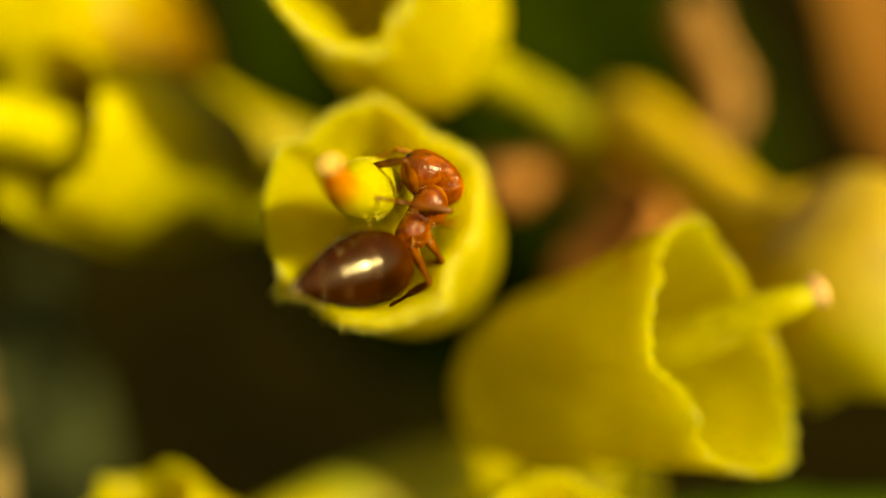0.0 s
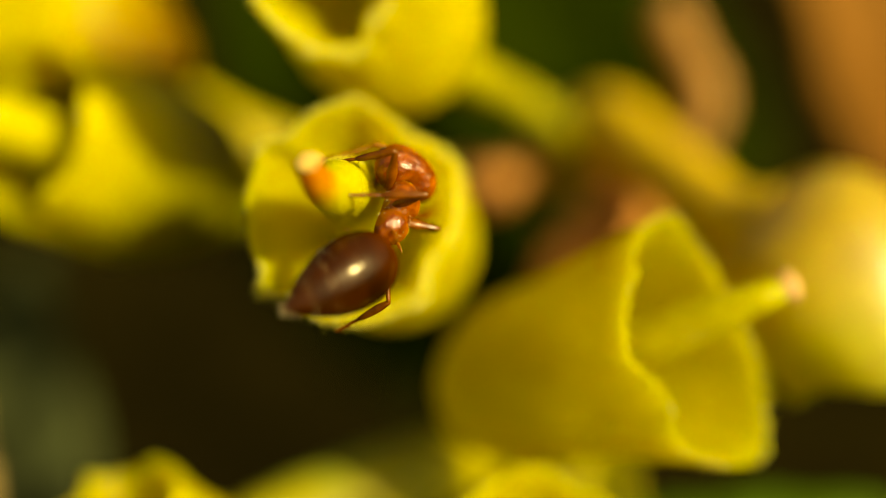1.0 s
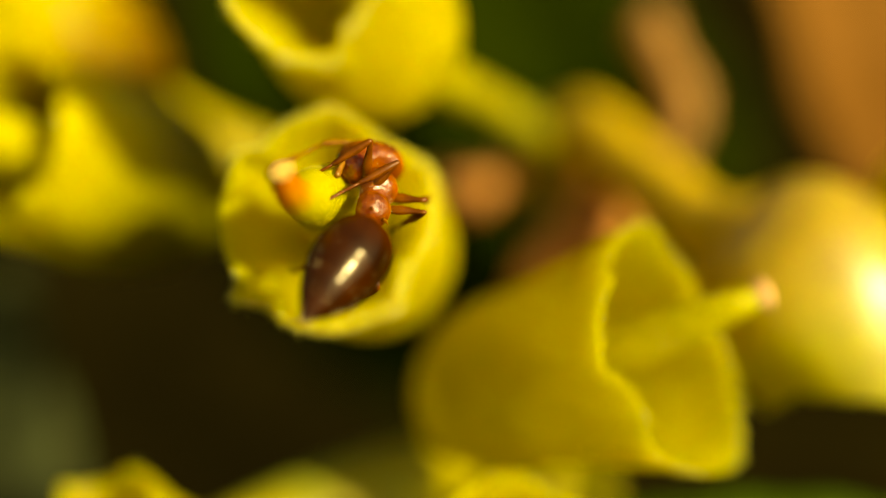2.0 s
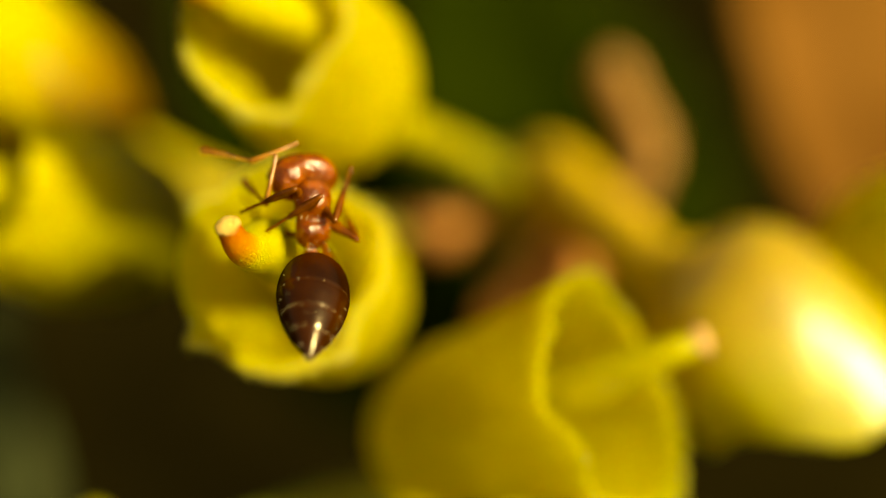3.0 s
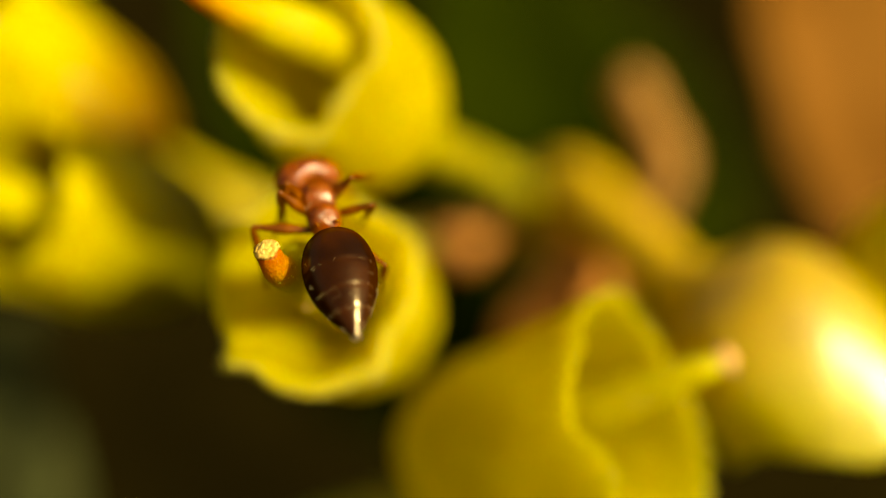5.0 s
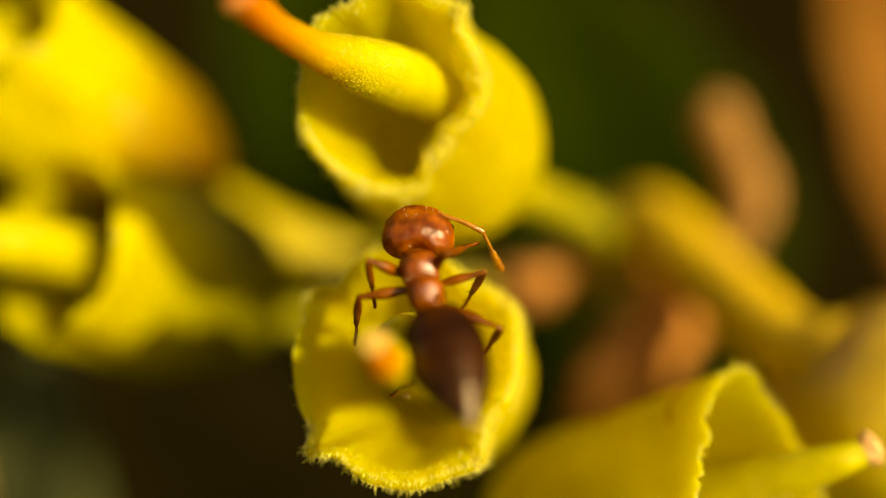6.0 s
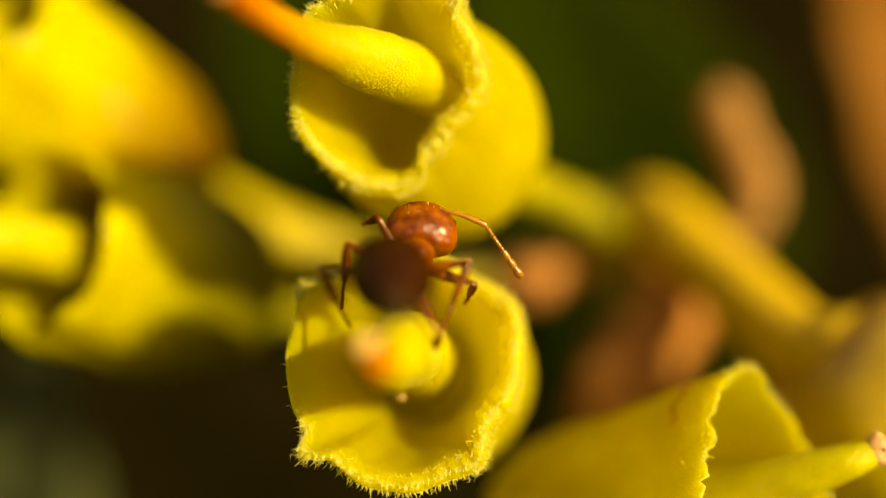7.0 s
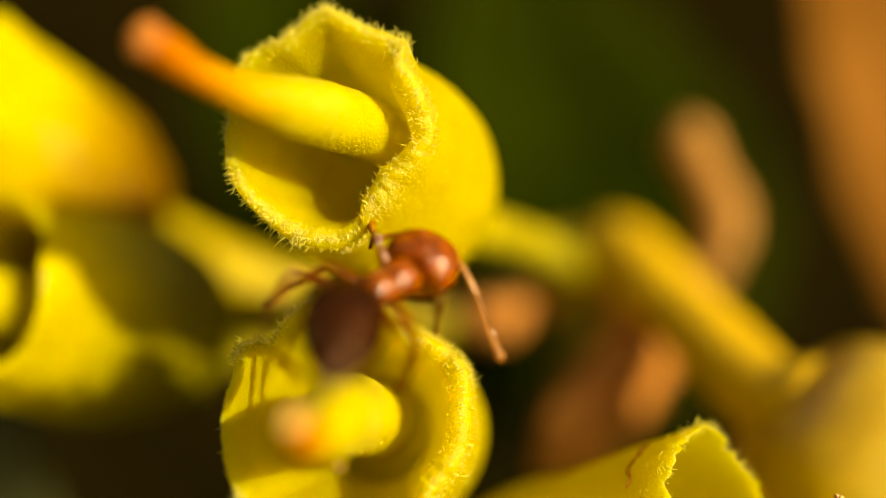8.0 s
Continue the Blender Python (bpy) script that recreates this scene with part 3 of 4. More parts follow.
def leaf(base, tip, width, mat, label, bend=0.15, category="leaf", name="leaf", face=(0, -1, 0.3)):
    """An ovate leaf with a midrib, side veins and a curled blade, from base to tip in the plan."""
    base, tip, face = Vector(base), Vector(tip), Vector(face)
    along = tip - base
    ln = along.length
    along.normalize()
    across = along.cross(face).normalized()
    normal = across.cross(along)
    root = thing(name, base, label, category)
    bm = bmesh.new()
    m, n = 36, 16
    sheets = []
    for thick in (0.0, 0.012 * width):
        rows = []
        for i in range(m + 1):
            s = i / m
            half = width / 2 * (math.sin(math.pi * min(1, s**0.75)) ** 0.8 if 0 < s < 1 else 0.0) + 0.004 * width
            row = []
            for j in range(n + 1):
                q = j / n * 2 - 1
                lift = bend * ln * (-(s - 0.5) ** 2) + 0.18 * abs(q) * half + 0.02 * width * math.sin(s * 40 - abs(q) * 9) * abs(q)
                lift += 0.06 * width * noise.noise(Vector((s * 3, q * 2, ln)))
                row.append(bm.verts.new(base + along * s * ln + across * q * half + normal * (lift - thick)))
            rows.append(row)
        sheets.append(rows)
        for a, b in zip(rows, rows[1:]):
            for j in range(n):
                bm.faces.new((a[j], a[j + 1], b[j + 1], b[j]))
    top, low = sheets
    edge = lambda g: [g[0][j] for j in range(n + 1)] + [g[i][n] for i in range(1, m + 1)] + [g[m][j] for j in range(n - 1, -1, -1)] + [g[i][0] for i in range(m - 1, 0, -1)]
    e1, e2 = edge(top), edge(low)
    for k in range(len(e1)):
        bm.faces.new((e1[k], e1[(k + 1) % len(e1)], e2[(k + 1) % len(e1)], e2[k]))
    part("blade", bm, mat, root, at=base)
    bm = bmesh.new()
    tube(bm, [(*(base + along * s * ln + normal * (bend * ln * (-(s - 0.5) ** 2))), 0.02 * width * (1.1 - s)) for s in (0.0, 0.25, 0.5, 0.75, 1.0)], 24, 8)
    part("midrib", bm, mat, root, at=base)
    return root


leaf((24.3, 40.8, -2.4), (12.1, 37.2, 19.5), 11.4, DRY_LEAF, "orange-brown dried leaf beside the flower cluster", 0.1)
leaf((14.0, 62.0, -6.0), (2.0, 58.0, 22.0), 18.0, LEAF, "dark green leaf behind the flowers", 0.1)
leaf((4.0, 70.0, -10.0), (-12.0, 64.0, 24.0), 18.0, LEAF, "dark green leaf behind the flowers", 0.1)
leaf((2.0, 26.0, -8.7), (17.0, 25.0, -7.7), 5.0, LEAF_FRESH, "fresh green leaf below the flower cluster", 0.03, face=(0, -0.7, 0.7))
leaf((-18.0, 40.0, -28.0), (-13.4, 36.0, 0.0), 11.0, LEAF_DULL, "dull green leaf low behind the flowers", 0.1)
leaf((-11.2, 25.0, -14.0), (-10.6, 24.0, -0.6), 2.8, LEAF_TAN, "narrow tan dried leaf beside the flower cluster", 0.05)


# ---------------------------------------------------------------- the ant
def loft(bm, rows, segs=24, power=2.0):
    """Rings along x: rows of x, z, half width, half height; closed at both ends."""
    rows = smooth_line(rows, len(rows) * 5)
    rings = []
    for x, z, hw, hh in rows:
        ring = []
        for j in range(segs):
            a = 2 * math.pi * j / segs
            c, s = math.cos(a), math.sin(a)
            ring.append(bm.verts.new((x, math.copysign(abs(c) ** (2 / power), c) * max(hw, 0.004), z + math.copysign(abs(s) ** (2 / power), s) * max(hh, 0.004))))
        rings.append(ring)
    for a, b in zip(rings, rings[1:]):
        for j in range(segs):
            bm.faces.new((a[j], a[(j + 1) % segs], b[(j + 1) % segs], b[j]))
    for ring in (rings[0], rings[-1]):
        mid = bm.verts.new(sum((q.co for q in ring), Vector()) / segs)
        for j in range(segs):
            bm.faces.new((ring[j], ring[(j + 1) % segs], mid))


def body_pose(p, ahead, dorsal):
    """A pose in the plan (metres, unturned): x along ahead, z near dorsal."""
    x = Vector(ahead).normalized()
    z = Vector(dorsal)
    z = (z - x * z.dot(x)).normalized()
    m = Matrix((x, z.cross(x), z)).transposed().to_4x4()
    m.translation = Vector(p) * MM
    return m


IN_WORLD = Matrix.Translation(LIFT) @ LEAN_TURN
# seconds, thorax centre, way ahead, way of the back
ANT_ROWS = [
    (0, (-0.31, 15.25, 0.43), (0.45, 0.37, 0.81), (0.7, -0.5, -0.4)),
    (0.5, (-0.27, 14.95, 0.37), (0.45, 0.36, 0.82), (0.7, -0.5, -0.4)),
    (1, (-0.35, 15.05, 0.44), (0.27, 0.55, 0.79), (0.7, -0.5, -0.4)),
    (2.5, (-0.25, 14.95, 1.06), (0.15, 0.6, 0.78), (0.5, -0.75, 0.3)),
    (3, (-0.39, 14.75, 1.28), (-0.02, -0.09, 1), (0.35, -0.75, 0.5)),
    (3.5, (-0.53, 14.85, 1.37), (-0.28, 0.53, 0.8), (0.25, -0.75, 0.5)),
    (4, (-0.54, 14.8, 1.47), (-0.16, 0.67, 0.73), (0.25, -0.75, 0.5)),
    (5.5, (-0.866, 14.765, 1.789), (-0.33, 0.64, 0.69), (0, -0.8, 0.5)),
    (6, (-0.869, 15.489, 1.779), (-0.21, 0.66, 0.72), (0.05, -0.9, 0.4)),
    (6.5, (-0.91, 15.6, 1.94), (0.19, 0.96, 0.21), (0, -0.6, 0.8)),
    (7, (-1.02, 15.8, 2.02), (0.34, 0.93, 0.17), (0, -0.5, 0.8)),
    (7.5, (-0.68, 15.75, 2.12), (0.37, 0.9, 0.21), (0, -0.5, 0.8)),
    (8, (-0.5, 15.75, 2.49), (0.62, 0.73, 0.27), (-0.1, -0.5, 0.8)),
]
# seconds, way of the head ahead, way of its crown
HEAD_ROWS = [
    (0, (-0.22, 0.7, 0.68), (0.6, -0.2, 0.7)),
    (0.5, (-0.17, 0.5, 0.85), (0.6, -0.2, 0.7)),
    (1, (-0.06, 0.66, 0.75), (0.6, -0.2, 0.7)),
    (2.5, (-0.66, 0.57, 0.49), (0.2, -0.5, 0.8)),
    (3, (-0.53, 0.77, 0.36), (0.1, -0.45, 0.85)),
    (3.5, (-0.6, 0.75, 0.27), (0.1, -0.45, 0.85)),
    (4, (-0.64, 0.71, 0.3), (0.1, -0.45, 0.85)),
    (5.5, (-0.2, 0.7, 0.65), (0, -0.65, 0.75)),
    (6, (0.08, 0.45, 0.9), (0, -0.85, 0.5)),
    (6.5, (0.09, 0.34, 0.93), (0, -0.7, 0.6)),
    (7, (0.04, 0.44, 0.9), (0, -0.7, 0.6)),
    (7.5, (0.22, 0.28, 0.93), (0.05, -0.7, 0.6)),
    (8, (0.55, 0.6, 0.58), (0.1, -0.8, 0.6)),
]
# seconds, way of the gaster to its tip
GASTER_ROWS = [
    (0, (-0.81, -0.56, -0.18)),
    (0.5, (-0.81, -0.51, -0.29)),
    (1, (-0.78, -0.49, -0.39)),
    (2.5, (-0.34, -0.62, -0.71)),
    (3, (-0.02, -0.66, -0.75)),
    (3.5, (0, -0.65, -0.76)),
    (4, (0.04, -0.62, -0.78)),
    (5.5, (0.3, -0.49, -0.82)),
    (6, (0.26, -0.61, -0.75)),
    (6.5, (0.24, -0.78, -0.57)),
    (7, (0.06, -0.94, -0.32)),
    (7.5, (0.06, -0.86, -0.51)),
    (8, (-0.09, -0.8, -0.59)),
]
HEAD_JOINT, GASTER_JOINT = Vector((0.44, 0, 0.02)), Vector((-0.66, 0, 0.14))


def ant_setae(bm, rnd, count, place, length=0.09):
    for _ in range(count):
        p, d = place(rnd)
        hair(bm, p, p + d * rnd.uniform(0.5, 1.2) * length, 0.004)


def build_ant():
    root = new("ant")
    tagged(root, "small amber-red ant with glossy dark brown pointed gaster", "ant")
    root.empty_display_size = 0.0005
    rnd = random.Random(4)
    bm = bmesh.new()
    loft(bm, [(0.50, 0.0, 0.12, 0.12), (0.45, 0.01, 0.20, 0.17), (0.30, 0.03, 0.27, 0.24), (0.14, 0.04, 0.265, 0.25), (0.00, 0.0, 0.235, 0.205), (-0.08, -0.01, 0.23, 0.195),
              (-0.20, 0.02, 0.25, 0.225), (-0.36, -0.01, 0.23, 0.19), (-0.48, -0.06, 0.12, 0.10)], 28, 2.2)
    for side in (-1, 1):
        tube(bm, [(-0.38, side * 0.12, 0.10, 0.032), (-0.47, side * 0.15, 0.18, 0.02), (-0.55, side * 0.16, 0.22, 0.004)], 8, 8)
    thorax = part("thorax", bm, ANT_RED, root, "amber-red thorax with two small spines", turned=False)
    fuzz = bmesh.new()

    def on_thorax(r):
        x, a = r.uniform(-0.42, 0.42), r.random() * 6.283
        w, h = (float(np.interp(x, (-0.45, -0.2, 0.0, 0.3, 0.45), row)) for row in ((0.14, 0.25, 0.235, 0.27, 0.2), (0.12, 0.23, 0.205, 0.25, 0.17)))
        return Vector((x, math.cos(a) * w * 0.98, math.sin(a) * h * 0.98 + 0.01)), Vector((-0.5, math.cos(a) * 0.8, math.sin(a) * 0.8)).normalized()

    ant_setae(fuzz, rnd, 160, on_thorax, 0.06)
    tagged(part("thorax_hairs", fuzz, HAIR, thorax, "fine pale golden hairs", turned=False), kind="stuff")
    bm = bmesh.new()
    loft(bm, [(-0.42, -0.06, 0.06, 0.06), (-0.52, -0.05, 0.10, 0.09), (-0.57, -0.04, 0.13, 0.11), (-0.62, -0.01, 0.07, 0.07), (-0.67, 0.04, 0.12, 0.11), (-0.73, 0.09, 0.12, 0.10), (-0.79, 0.12, 0.07, 0.06)], 16)
    part("petiole", bm, ANT_RED, root, "knotted amber petiole", turned=False)
    # head, from its joint at the neck
    bm = bmesh.new()
    loft(bm, [(0.0, 0.0, 0.08, 0.08), (0.03, 0.01, 0.34, 0.22), (0.12, 0.02, 0.47, 0.31), (0.30, 0.02, 0.50, 0.35), (0.50, 0.0, 0.46, 0.31), (0.68, -0.03, 0.34, 0.24), (0.78, -0.06, 0.20, 0.14), (0.81, -0.07, 0.08, 0.06)], 30, 2.3)
    for v in bm.verts:  # the notch between the hind corners of the head
        if v.co.x < 0.2:
            v.co.x += 0.09 * math.exp(-((v.co.y / 0.13) ** 2)) * (1 - v.co.x / 0.2) if v.co.z > -0.2 else 0.0
    head = part("head", bm, ANT_RED, root, "broad amber-red head", turned=False)
    fuzz = bmesh.new()

    def on_head(r):
        x, a = r.uniform(0.05, 0.7), r.random() * 6.283
        w, h = (float(np.interp(x, (0.0, 0.12, 0.3, 0.5, 0.7), row)) for row in ((0.1, 0.47, 0.5, 0.46, 0.32), (0.1, 0.31, 0.35, 0.31, 0.23)))
        return Vector((x, math.cos(a) * w * 0.98, math.sin(a) * h * 0.98 + 0.01)), Vector((1.0, math.cos(a) * 0.4, math.sin(a) * 0.4)).normalized()

    ant_setae(fuzz, rnd, 150, on_head, 0.045)
    tagged(part("head_hairs", fuzz, HAIR, head, "fine pale golden hairs", turned=False), kind="stuff")
    for side in (-1, 1):
        bm = bmesh.new()
        tube(bm, [(0.68, side * 0.17, -0.10, 0.07), (0.77, side * 0.18, -0.15, 0.068), (0.85, side * 0.10, -0.19, 0.055), (0.87, side * 0.02, -0.21, 0.014)], 14, 10, flat=0.6)
        part("mandible", bm, ANT_LEG, head, turned=False)
        bm = bmesh.new()
        bmesh.ops.create_uvsphere(bm, u_segments=16, v_segments=10, radius=0.075)
        for v in bm.verts:
            v.co = Vector((v.co.x * 1.1 + 0.46, v.co.y * 0.6 + side * 0.44, v.co.z + 0.02))
        part("eye", bm, ANT_EYE, head, "black compound eye", turned=False)
    # gaster, x to the tip
    bm = bmesh.new()
    rows = []
    half = [(0.0, 0.08), (0.03, 0.22), (0.09, 0.36), (0.18, 0.465), (0.30, 0.54), (0.43, 0.58), (0.56, 0.59), (0.70, 0.572), (0.84, 0.525), (0.98, 0.455), (1.12, 0.365), (1.26, 0.255), (1.38, 0.145), (1.46, 0.07), (1.50, 0.03)]
    for x in np.linspace(0, 1.5, 60):
        r = float(smooth_line(half, 181)[:, 1][np.searchsorted(smooth_line(half, 181)[:, 0], min(x, 1.499))])
        for seam in (0.62, 0.93, 1.17, 1.36):
            r *= 1 - 0.02 * math.exp(-(((x - seam - 0.012) / 0.016) ** 2)) + 0.012 * math.exp(-(((x - seam + 0.02) / 0.03) ** 2))
        rows.append((x, 0.12 * (x / 1.5) ** 2, r * 0.88, r * 0.82))
    segs = 36
    rings = [[bm.verts.new((x, math.cos(6.2832 * j / segs) * hw, z + math.sin(6.2832 * j / segs) * hh)) for j in range(segs)] for x, z, hw, hh in [(q[0] * 1.233, *q[1:]) for q in rows]]
    for a, b in zip(rings, rings[1:]):
        for j in range(segs):
            bm.faces.new((a[j], a[(j + 1) % segs], b[(j + 1) % segs], b[j]))
    for ring in (rings[0], rings[-1]):
        bm.faces.new(ring)
    gaster = part("gaster", bm, ANT_DARK, root, "glossy dark brown pointed gaster", turned=False)
    run = gaster.data.attributes.new("along", "FLOAT", "POINT")
    run.data.foreach_set("value", [i // segs / 59 for i in range(len(gaster.data.vertices))])
    bm = bmesh.new()

    def on_gaster(r):
        x, a = min(1.49, r.choice([0.25, 0.45, 0.61, 0.61, 0.78, 0.925, 0.925, 1.05, 1.165, 1.165, 1.35, 1.46, 1.46]) + r.gauss(0, 0.012)), r.random() * 6.283
        q = float(np.interp(x, [h[0] for h in half], [h[1] for h in half]))
        return Vector((x * 1.233, math.cos(a) * q * 0.87, math.sin(a) * q * 0.81 + 0.12 * (x / 1.5) ** 2)), Vector((1.0, math.cos(a) * 0.32, math.sin(a) * 0.32)).normalized()

    ant_setae(bm, rnd, 190, on_gaster, 0.055)
    tagged(part("setae", bm, HAIR, gaster, "fine golden hairs", turned=False), kind="stuff")
    return root, head, gaster


ant, ant_head, ant_gaster = build_ant()


def antenna(side):
    """Scape and bent funiculus with a three-jointed club, from the socket on the head."""
    bm = bmesh.new()
    tube(bm, [(0, 0, 0, 0.045), (0.05, 0, 0.015, 0.03), (0.36, 0, 0.05, 0.034), (0.60, 0, 0.025, 0.042), (0.72, 0, 0.0, 0.046)], 18, 10)
    scape = part("antenna", bm, ANT_FEELER, ant, "amber elbowed antenna with a club at the end", turned=False)
    bm = bmesh.new()
    x, beads = 0.0, []
    for k in range(10):
        ln, r = (0.064, 0.030) if k < 7 else (0.155, 0.050 + 0.008 * (k - 7))
        beads += [(x, 0, 0, r * 0.72), (x + ln * 0.5, 0, 0, r), (x + ln * 0.95, 0, 0, r * 0.74)]
        x += ln
    tube(bm, beads, 60, 10)
    fun = part("funiculus", bm, ANT_FEELER, scape, turned=False)
    return scape, fun


def leg(size, lower):
    """Femur and below it tibia with tarsus, each along x from its joint."""
    bm = bmesh.new()
    ln = 0.78 * size
    tube(bm, [(0, 0, 0, 0.05), (ln * 0.2, 0, 0, 0.055), (ln * 0.5, 0, 0, 0.085), (ln * 0.8, 0, 0, 0.05), (ln, 0, 0, 0.04)], 18, 10, flat=0.75)
    femur = part("leg", bm, ANT_LEG, ant, "thin amber leg", turned=False)
    bm = bmesh.new()
    lt = 0.52 * lower
    tube(bm, [(0, 0, 0, 0.036), (lt * 0.35, 0, 0, 0.058), (lt * 0.7, 0, 0, 0.05), (lt, 0, 0, 0.034)], 16, 10)
    x = lt
    for step in (0.20, 0.07, 0.06, 0.05, 0.07):
        tube(bm, [(x, 0, 0, 0.022), (x + step * lower * 0.7, 0, -0.01, 0.024), (x + step * lower, 0, -0.02, 0.016)], 5, 8)
        x += step * lower * 0.95
    for k in range(26):
        p = Vector((0.1 + k * 0.035, 0, 0))
        a = k * 2.4
        hair(bm, p + Vector((0, math.cos(a), math.sin(a))) * 0.03, p + Vector((0.06, math.cos(a) * 0.09, math.sin(a) * 0.09)), 0.004)
    tibia = part("tibia", bm, ANT_LEG, femur, turned=False)
    return femur, tibia, ln


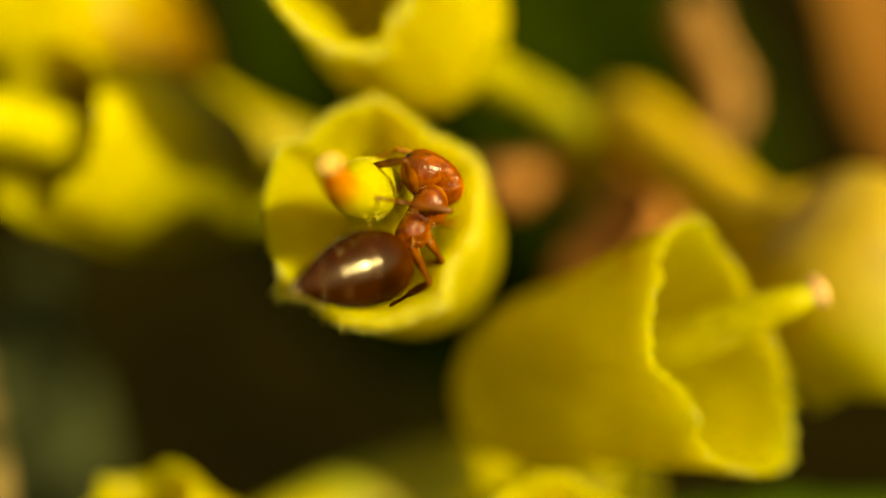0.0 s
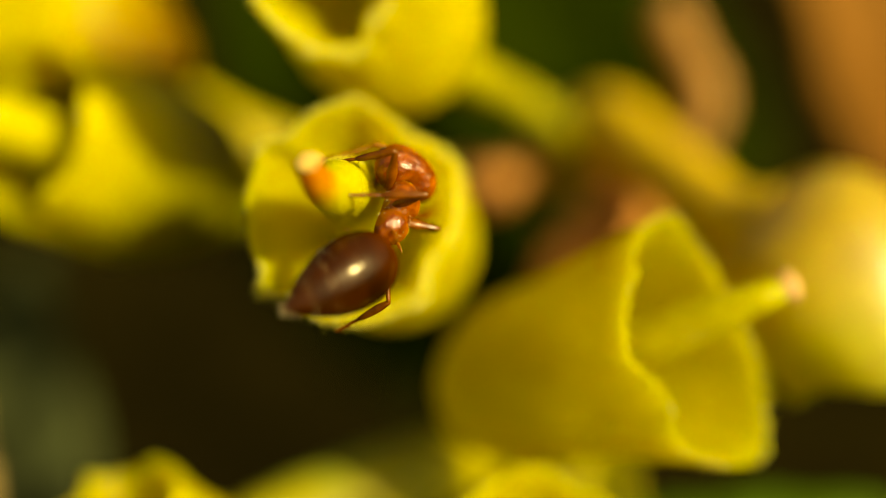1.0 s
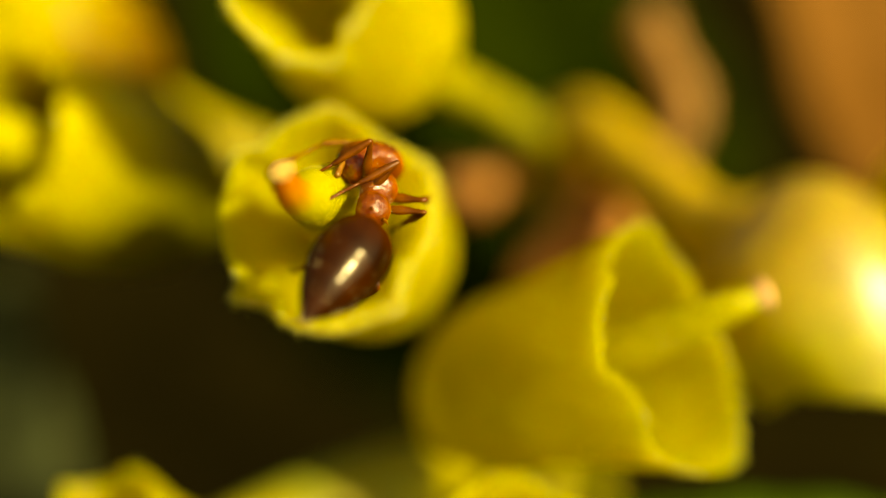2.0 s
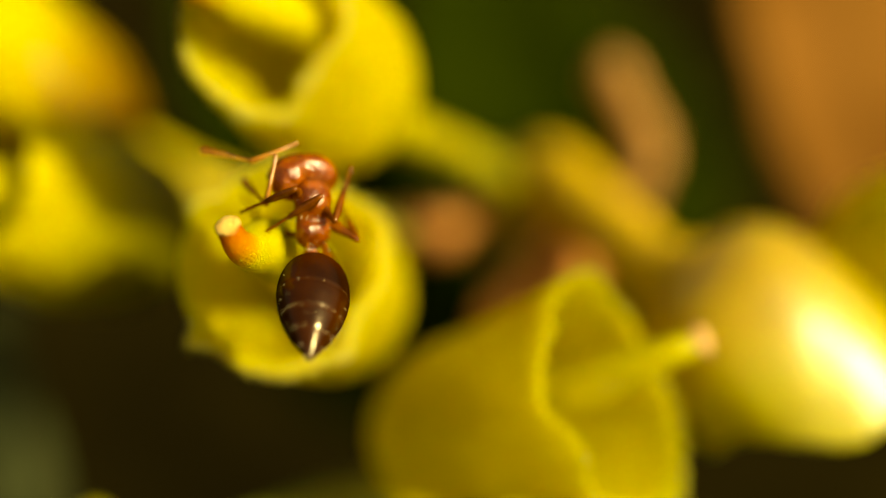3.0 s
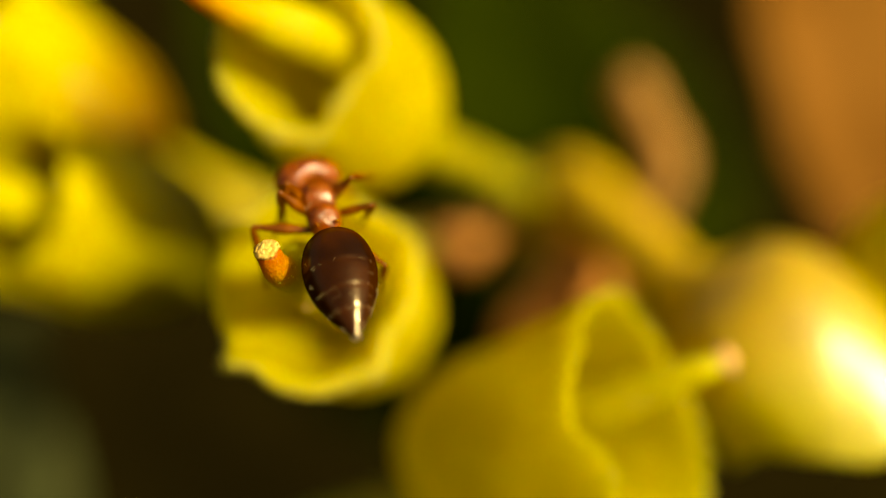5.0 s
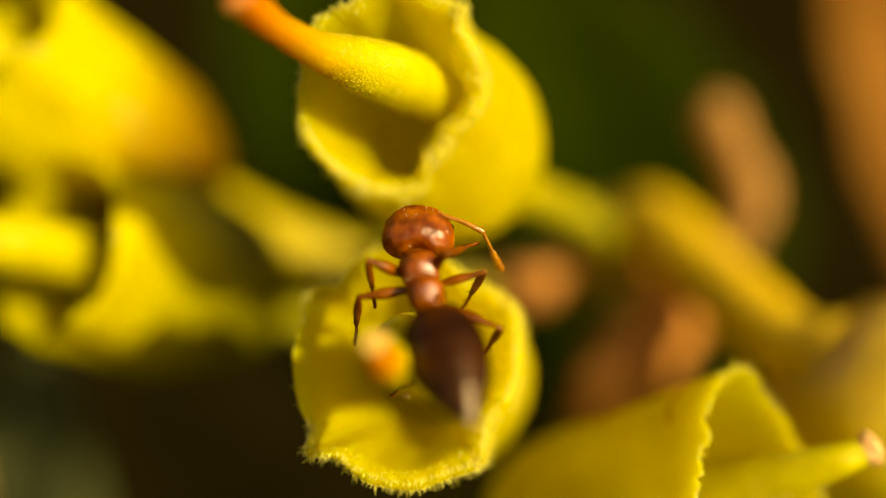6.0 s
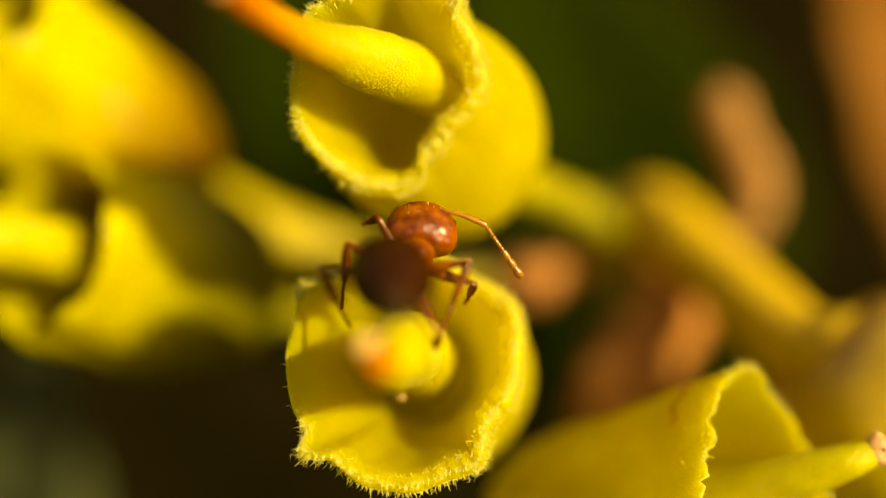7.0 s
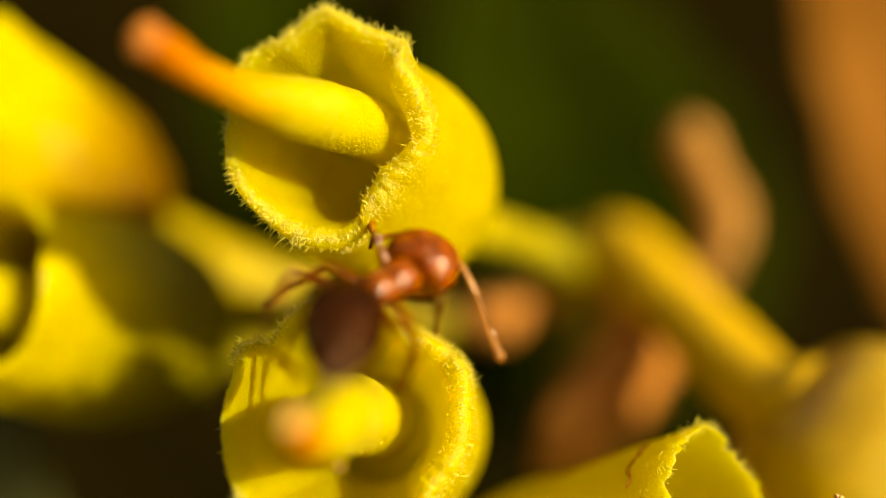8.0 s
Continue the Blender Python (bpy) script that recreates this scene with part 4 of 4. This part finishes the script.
LEG_ROWS = {
    "front_left": [
        (0, (-0.2, -0.78, 0.6), (-0.74, 0.67, -0.06)),
        (0.5, (-0.14, -0.61, 0.78), (-0.8, 0.59, -0.12)),
        (1, (0.15, -0.66, 0.74), (-0.86, 0.5, -0.12)),
        (2.5, (0.04, -0.67, 0.74), (-0.76, 0.22, -0.6)),
        (3.5, (-0.11, -0.78, 0.62), (-0.62, 0.45, -0.65)),
        (5.5, (-0.43, -0.87, 0.24), (-0.11, 0.82, -0.56)),
        (6, (-0.75, -0.59, 0.29), (0.07, 0.81, -0.58)),
        (6.25, (-0.77, -0.35, 0.53), (0.11, 0.43, -0.89)),
        (6.5, (-0.7, -0.06, 0.71), (0.12, -0.05, -0.99)),
        (6.75, (-0.6, -0.07, 0.8), (-0.1, 0.65, -0.75)),
        (7, (-0.48, -0.07, 0.87), (-0.26, 0.96, -0.06)),
        (7.5, (-0.21, -0.06, 0.97), (-0.17, 0.98, -0.05)),
        (8, (-0.3, -0.05, 0.95), (-0.1, 0.98, -0.15)),
    ],
    "middle_left": [
        (0, (0.78, -0.63, -0.03), (-0.98, -0.09, 0.17)),
        (0.5, (0.76, -0.64, 0.14), (-0.98, -0.1, 0.17)),
        (1, (0.81, -0.54, 0.21), (-1, -0.1, -0.01)),
        (2.5, (0.55, -0.4, 0.73), (-0.78, -0.07, -0.62)),
        (3.5, (0.17, -0.61, 0.77), (-0.62, 0.36, -0.69)),
        (4.5, (-0.32, -0.71, 0.63), (-0.28, 0.76, -0.59)),
        (5.5, (-0.72, -0.62, 0.32), (0.15, 0.94, -0.32)),
        (6, (-0.98, -0.09, -0.15), (-0.09, 0.78, -0.62)),
        (6.5, (-0.98, -0.1, -0.15), (-0.07, 0.68, -0.73)),
        (7, (-0.9, -0.11, 0.43), (-0.1, 0.6, -0.8)),
        (7.5, (-0.56, -0.08, 0.82), (-0.44, 0.77, -0.46)),
        (8, (-0.87, -0.1, 0.49), (-0.77, 0.38, -0.51)),
    ],
    "hind_left": [
        (0, (-0.13, -0.07, -0.99), (-0.35, 0.93, -0.07)),
        (1, (-0.22, -0.06, -0.97), (-0.42, 0.85, -0.31)),
        (1.75, (-0.41, 0.37, -0.83), (-0.47, 0.87, -0.13)),
        (2.5, (-0.5, 0.71, -0.49), (-0.51, 0.86, 0.06)),
        (3.5, (-0.77, 0.52, -0.37), (-0.35, 0.91, -0.22)),
        (5.5, (-0.99, -0.13, 0.06), (0.13, 0.66, -0.74)),
        (5.75, (-0.71, -0.17, -0.68), (-0.12, 0.8, -0.58)),
        (6, (0.01, -0.1, -1), (-0.36, 0.86, -0.36)),
        (6.25, (-0.54, -0.54, -0.65), (-0.05, 0.81, -0.59)),
        (6.5, (-0.76, -0.64, 0.1), (0.26, 0.63, -0.73)),
        (7, (-0.93, -0.37, -0.02), (0.34, 0.62, -0.71)),
        (7.5, (-0.99, -0.1, 0.01), (0.11, 0.68, -0.72)),
        (7.75, (-0.97, -0.11, 0.2), (-0.21, 0.32, -0.92)),
        (8, (-0.92, -0.11, 0.38), (-0.47, -0.13, -0.87)),
    ],
    "front_right": [
        (0, (0.34, 0.89, -0.31), (0.27, 0.96, 0.03)),
        (1, (0.53, 0.82, -0.21), (0.25, 0.95, 0.16)),
        (1.5, (0.93, 0.26, -0.25), (0.22, 0.96, 0.19)),
        (2, (0.89, -0.43, -0.16), (0.18, 0.96, 0.21)),
        (2.5, (0.41, -0.91, 0), (0.15, 0.96, 0.24)),
        (3.5, (0.46, -0.87, 0.17), (0.17, 0.96, 0.21)),
        (5.5, (0.52, -0.66, 0.54), (0.23, 0.96, 0.15)),
        (6, (0.32, -0.88, 0.35), (0.4, 0.9, 0.16)),
        (6.25, (0.77, -0.55, 0.32), (0.17, 0.98, -0.13)),
        (6.5, (0.98, -0.06, 0.2), (-0.09, 0.91, -0.4)),
        (7, (0.97, -0.04, -0.24), (-0.1, 0.96, -0.28)),
        (7.5, (1, -0.05, -0.06), (-0.29, 0.8, -0.52)),
        (7.75, (0.87, -0.49, -0.03), (-0.17, 0.85, -0.5)),
        (8, (0.56, -0.83, 0.01), (-0.04, 0.88, -0.47)),
    ],
    "middle_right": [
        (0, (0.51, 0.38, -0.77), (-0.29, 0.96, -0.06)),
        (0.5, (0.51, 0.68, -0.53), (-0.29, 0.96, -0.04)),
        (1, (0.95, 0.26, -0.17), (-0.35, 0.94, 0.02)),
        (2.5, (0.82, -0.54, -0.2), (-0.33, 0.94, -0.08)),
        (3.5, (0.87, -0.5, -0.04), (-0.3, 0.94, -0.15)),
        (5.5, (0.88, -0.34, 0.33), (-0.21, 0.93, -0.31)),
        (6, (0.96, -0.05, 0.29), (-0.25, 0.83, -0.49)),
        (6.5, (1, -0.05, -0.04), (-0.06, 0.96, -0.27)),
        (6.75, (0.99, -0.05, 0.09), (-0.28, 0.57, -0.77)),
        (7, (0.97, -0.05, 0.22), (-0.37, -0.07, -0.93)),
        (7.25, (1, -0.05, 0.04), (-0.38, 0.44, -0.82)),
        (7.5, (0.99, -0.05, -0.14), (-0.28, 0.83, -0.48)),
        (7.75, (0.8, -0.41, -0.44), (-0.26, 0.79, -0.56)),
        (8, (0.41, -0.66, -0.63), (-0.24, 0.74, -0.63)),
    ],
    "hind_right": [
        (0, (0.35, -0.69, -0.64), (-0.54, 0.77, -0.33)),
        (0.5, (0.68, -0.36, -0.64), (-0.81, 0.56, -0.19)),
        (1, (0.07, -0.11, -0.99), (-0.75, 0.51, -0.43)),
        (2.5, (0.23, -0.03, -0.97), (-0.29, 0.94, -0.18)),
        (3.5, (0.5, -0.03, -0.87), (-0.24, 0.94, -0.25)),
        (5.5, (0.93, -0.03, -0.37), (-0.11, 0.91, -0.4)),
        (6, (0.93, -0.08, -0.36), (-0.18, 0.9, -0.39)),
        (6.5, (0.59, -0.58, -0.56), (0.16, 0.92, -0.35)),
        (7, (0.48, -0.3, -0.82), (-0.21, 0.86, -0.46)),
        (7.5, (0.64, -0.36, -0.68), (-0.27, 0.83, -0.49)),
        (8, (0.51, -0.66, -0.54), (-0.18, 0.8, -0.57)),
    ],
}
ANTENNA_ROWS = {
    "right": [
        (0, (-0.95, -0.08, 0.31), (-0.81, 0.51, -0.28)),
        (1, (-0.94, -0.11, 0.32), (-0.92, 0.28, -0.27)),
        (2.5, (-0.99, -0.12, -0.06), (-0.89, 0.39, -0.23)),
        (3.5, (-0.63, -0.51, -0.59), (-0.64, 0.75, -0.19)),
        (4.17, (-0.09, -0.62, -0.78), (-0.35, 0.93, -0.14)),
        (4.83, (0.48, -0.52, -0.71), (-0.02, 1, -0.07)),
        (5.5, (0.89, -0.24, -0.39), (0.31, 0.95, 0.01)),
        (6, (0.94, -0.04, -0.35), (0.33, 0.75, -0.57)),
        (6.5, (0.88, -0.05, -0.48), (0.12, 0.76, -0.64)),
        (7, (0.95, -0.05, -0.3), (0.57, 0.25, -0.78)),
        (7.5, (0.77, -0.03, -0.63), (-0.01, 0.76, -0.64)),
        (7.75, (0.65, -0.04, -0.76), (0.2, 0.38, -0.9)),
        (8, (0.5, -0.05, -0.87), (0.36, -0.11, -0.93)),
    ],
    "left": [
        (0, (-0.59, 0.01, -0.81), (-0.59, 0.8, -0.06)),
        (1, (-0.59, 0.01, -0.81), (-0.6, 0.8, -0.07)),
        (1.75, (-0.43, -0.42, -0.8), (-0.55, 0.82, -0.14)),
        (2.5, (-0.19, -0.76, -0.62), (-0.5, 0.84, -0.2)),
        (3.5, (-0.13, -0.33, -0.94), (-0.4, 0.9, -0.16)),
        (4.5, (-0.02, 0.29, -0.96), (-0.28, 0.95, -0.11)),
        (5.5, (0.1, 0.79, -0.6), (-0.16, 0.99, -0.05)),
        (6, (0, 0.95, -0.3), (0.08, 0.98, -0.19)),
        (6.5, (-0.23, 0.93, -0.28), (0.03, 0.99, -0.15)),
        (7, (-0.3, 0.95, -0.09), (0.03, 0.97, -0.24)),
        (7.25, (-0.66, 0.74, 0.12), (-0.01, 0.97, -0.24)),
        (7.5, (-0.88, 0.37, 0.3), (-0.05, 0.97, -0.25)),
        (8, (-0.94, 0.32, -0.13), (-0.12, 0.95, 0.29)),
    ],
}
HIPS = {"front_left": (0.26, 0.13, -0.15), "middle_left": (0.0, 0.13, -0.13), "hind_left": (-0.3, 0.12, -0.11),
        "front_right": (0.26, -0.13, -0.15), "middle_right": (0.0, -0.13, -0.13), "hind_right": (-0.3, -0.12, -0.11)}
LEGS = {which: leg(1.2, 1.1) if which.startswith("hind") else leg(0.95, 1.2) for which in LEG_ROWS}
ANTENNAE = {which: antenna(which) for which in ANTENNA_ROWS}


def between(rows, t, k):
    """The k-th vector of the rows at t, on a straight line between its neighbours."""
    times = [r[0] for r in rows]
    return Vector([float(np.interp(t, times, [r[k][i] for r in rows])) for i in range(3)])


def body_at(t):
    return body_pose(between(ANT_ROWS, t, 1), between(ANT_ROWS, t, 2), between(ANT_ROWS, t, 3))


def head_at(t):
    m = body_pose((0, 0, 0), between(HEAD_ROWS, t, 1), between(HEAD_ROWS, t, 2))
    m.translation = body_at(t) @ (HEAD_JOINT * MM)
    return m


def joint_pose(m_body, place, ahead, hint):
    """In the body's space: a limb at a place of it, pointing ahead (a way in the plan)."""
    limb = body_pose((0, 0, 0), ahead, hint)
    limb.translation = m_body @ (Vector(place) * MM)
    return m_body.inverted() @ limb


def motions():
    walk(ant, [(row[0], IN_WORLD @ body_at(row[0])) for row in ANT_ROWS])
    walk(ant_head, [(row[0], body_at(row[0]).inverted() @ head_at(row[0])) for row in HEAD_ROWS])
    rows = []
    for t, d in GASTER_ROWS:
        m = body_at(t)
        back = m.to_3x3() @ Vector((0.2, 0, 1))
        rows.append((t, joint_pose(m, GASTER_JOINT, d, back)))
    walk(ant_gaster, rows)
    for which, (femur, tibia, ln) in LEGS.items():
        upper, lower = [], []
        for t, a, b in LEG_ROWS[which]:
            m = body_at(t)
            hint = Vector(a).cross(Vector(b)).cross(Vector(a)) * -1 + Vector((0, -0.05, 0))
            p = joint_pose(m, HIPS[which], a, hint)
            upper.append((t, p))
            knee = (m @ p).copy()
            low = body_pose((0, 0, 0), b, hint)
            low.translation = knee @ Vector((ln * MM, 0, 0))
            lower.append((t, knee.inverted() @ low))
        walk(femur, upper)
        walk(tibia, lower)
    for which, (scape, fun) in ANTENNAE.items():
        upper, lower = [], []
        side = -0.2 if which == "right" else 0.2
        for t, a, b in ANTENNA_ROWS[which]:
            m, h = body_at(t), head_at(t)
            p = body_pose((0, 0, 0), a, (0.1, -0.8, 0.5))
            p.translation = h @ (Vector((0.62, side, 0.16)) * MM)
            upper.append((t, m.inverted() @ p))
            q = body_pose((0, 0, 0), b, (0.1, -0.8, 0.5))
            q.translation = p @ (Vector((0.71, 0, 0.0)) * MM)
            lower.append((t, p.inverted() @ q))
        walk(scape, upper)
        walk(fun, lower)


motions()
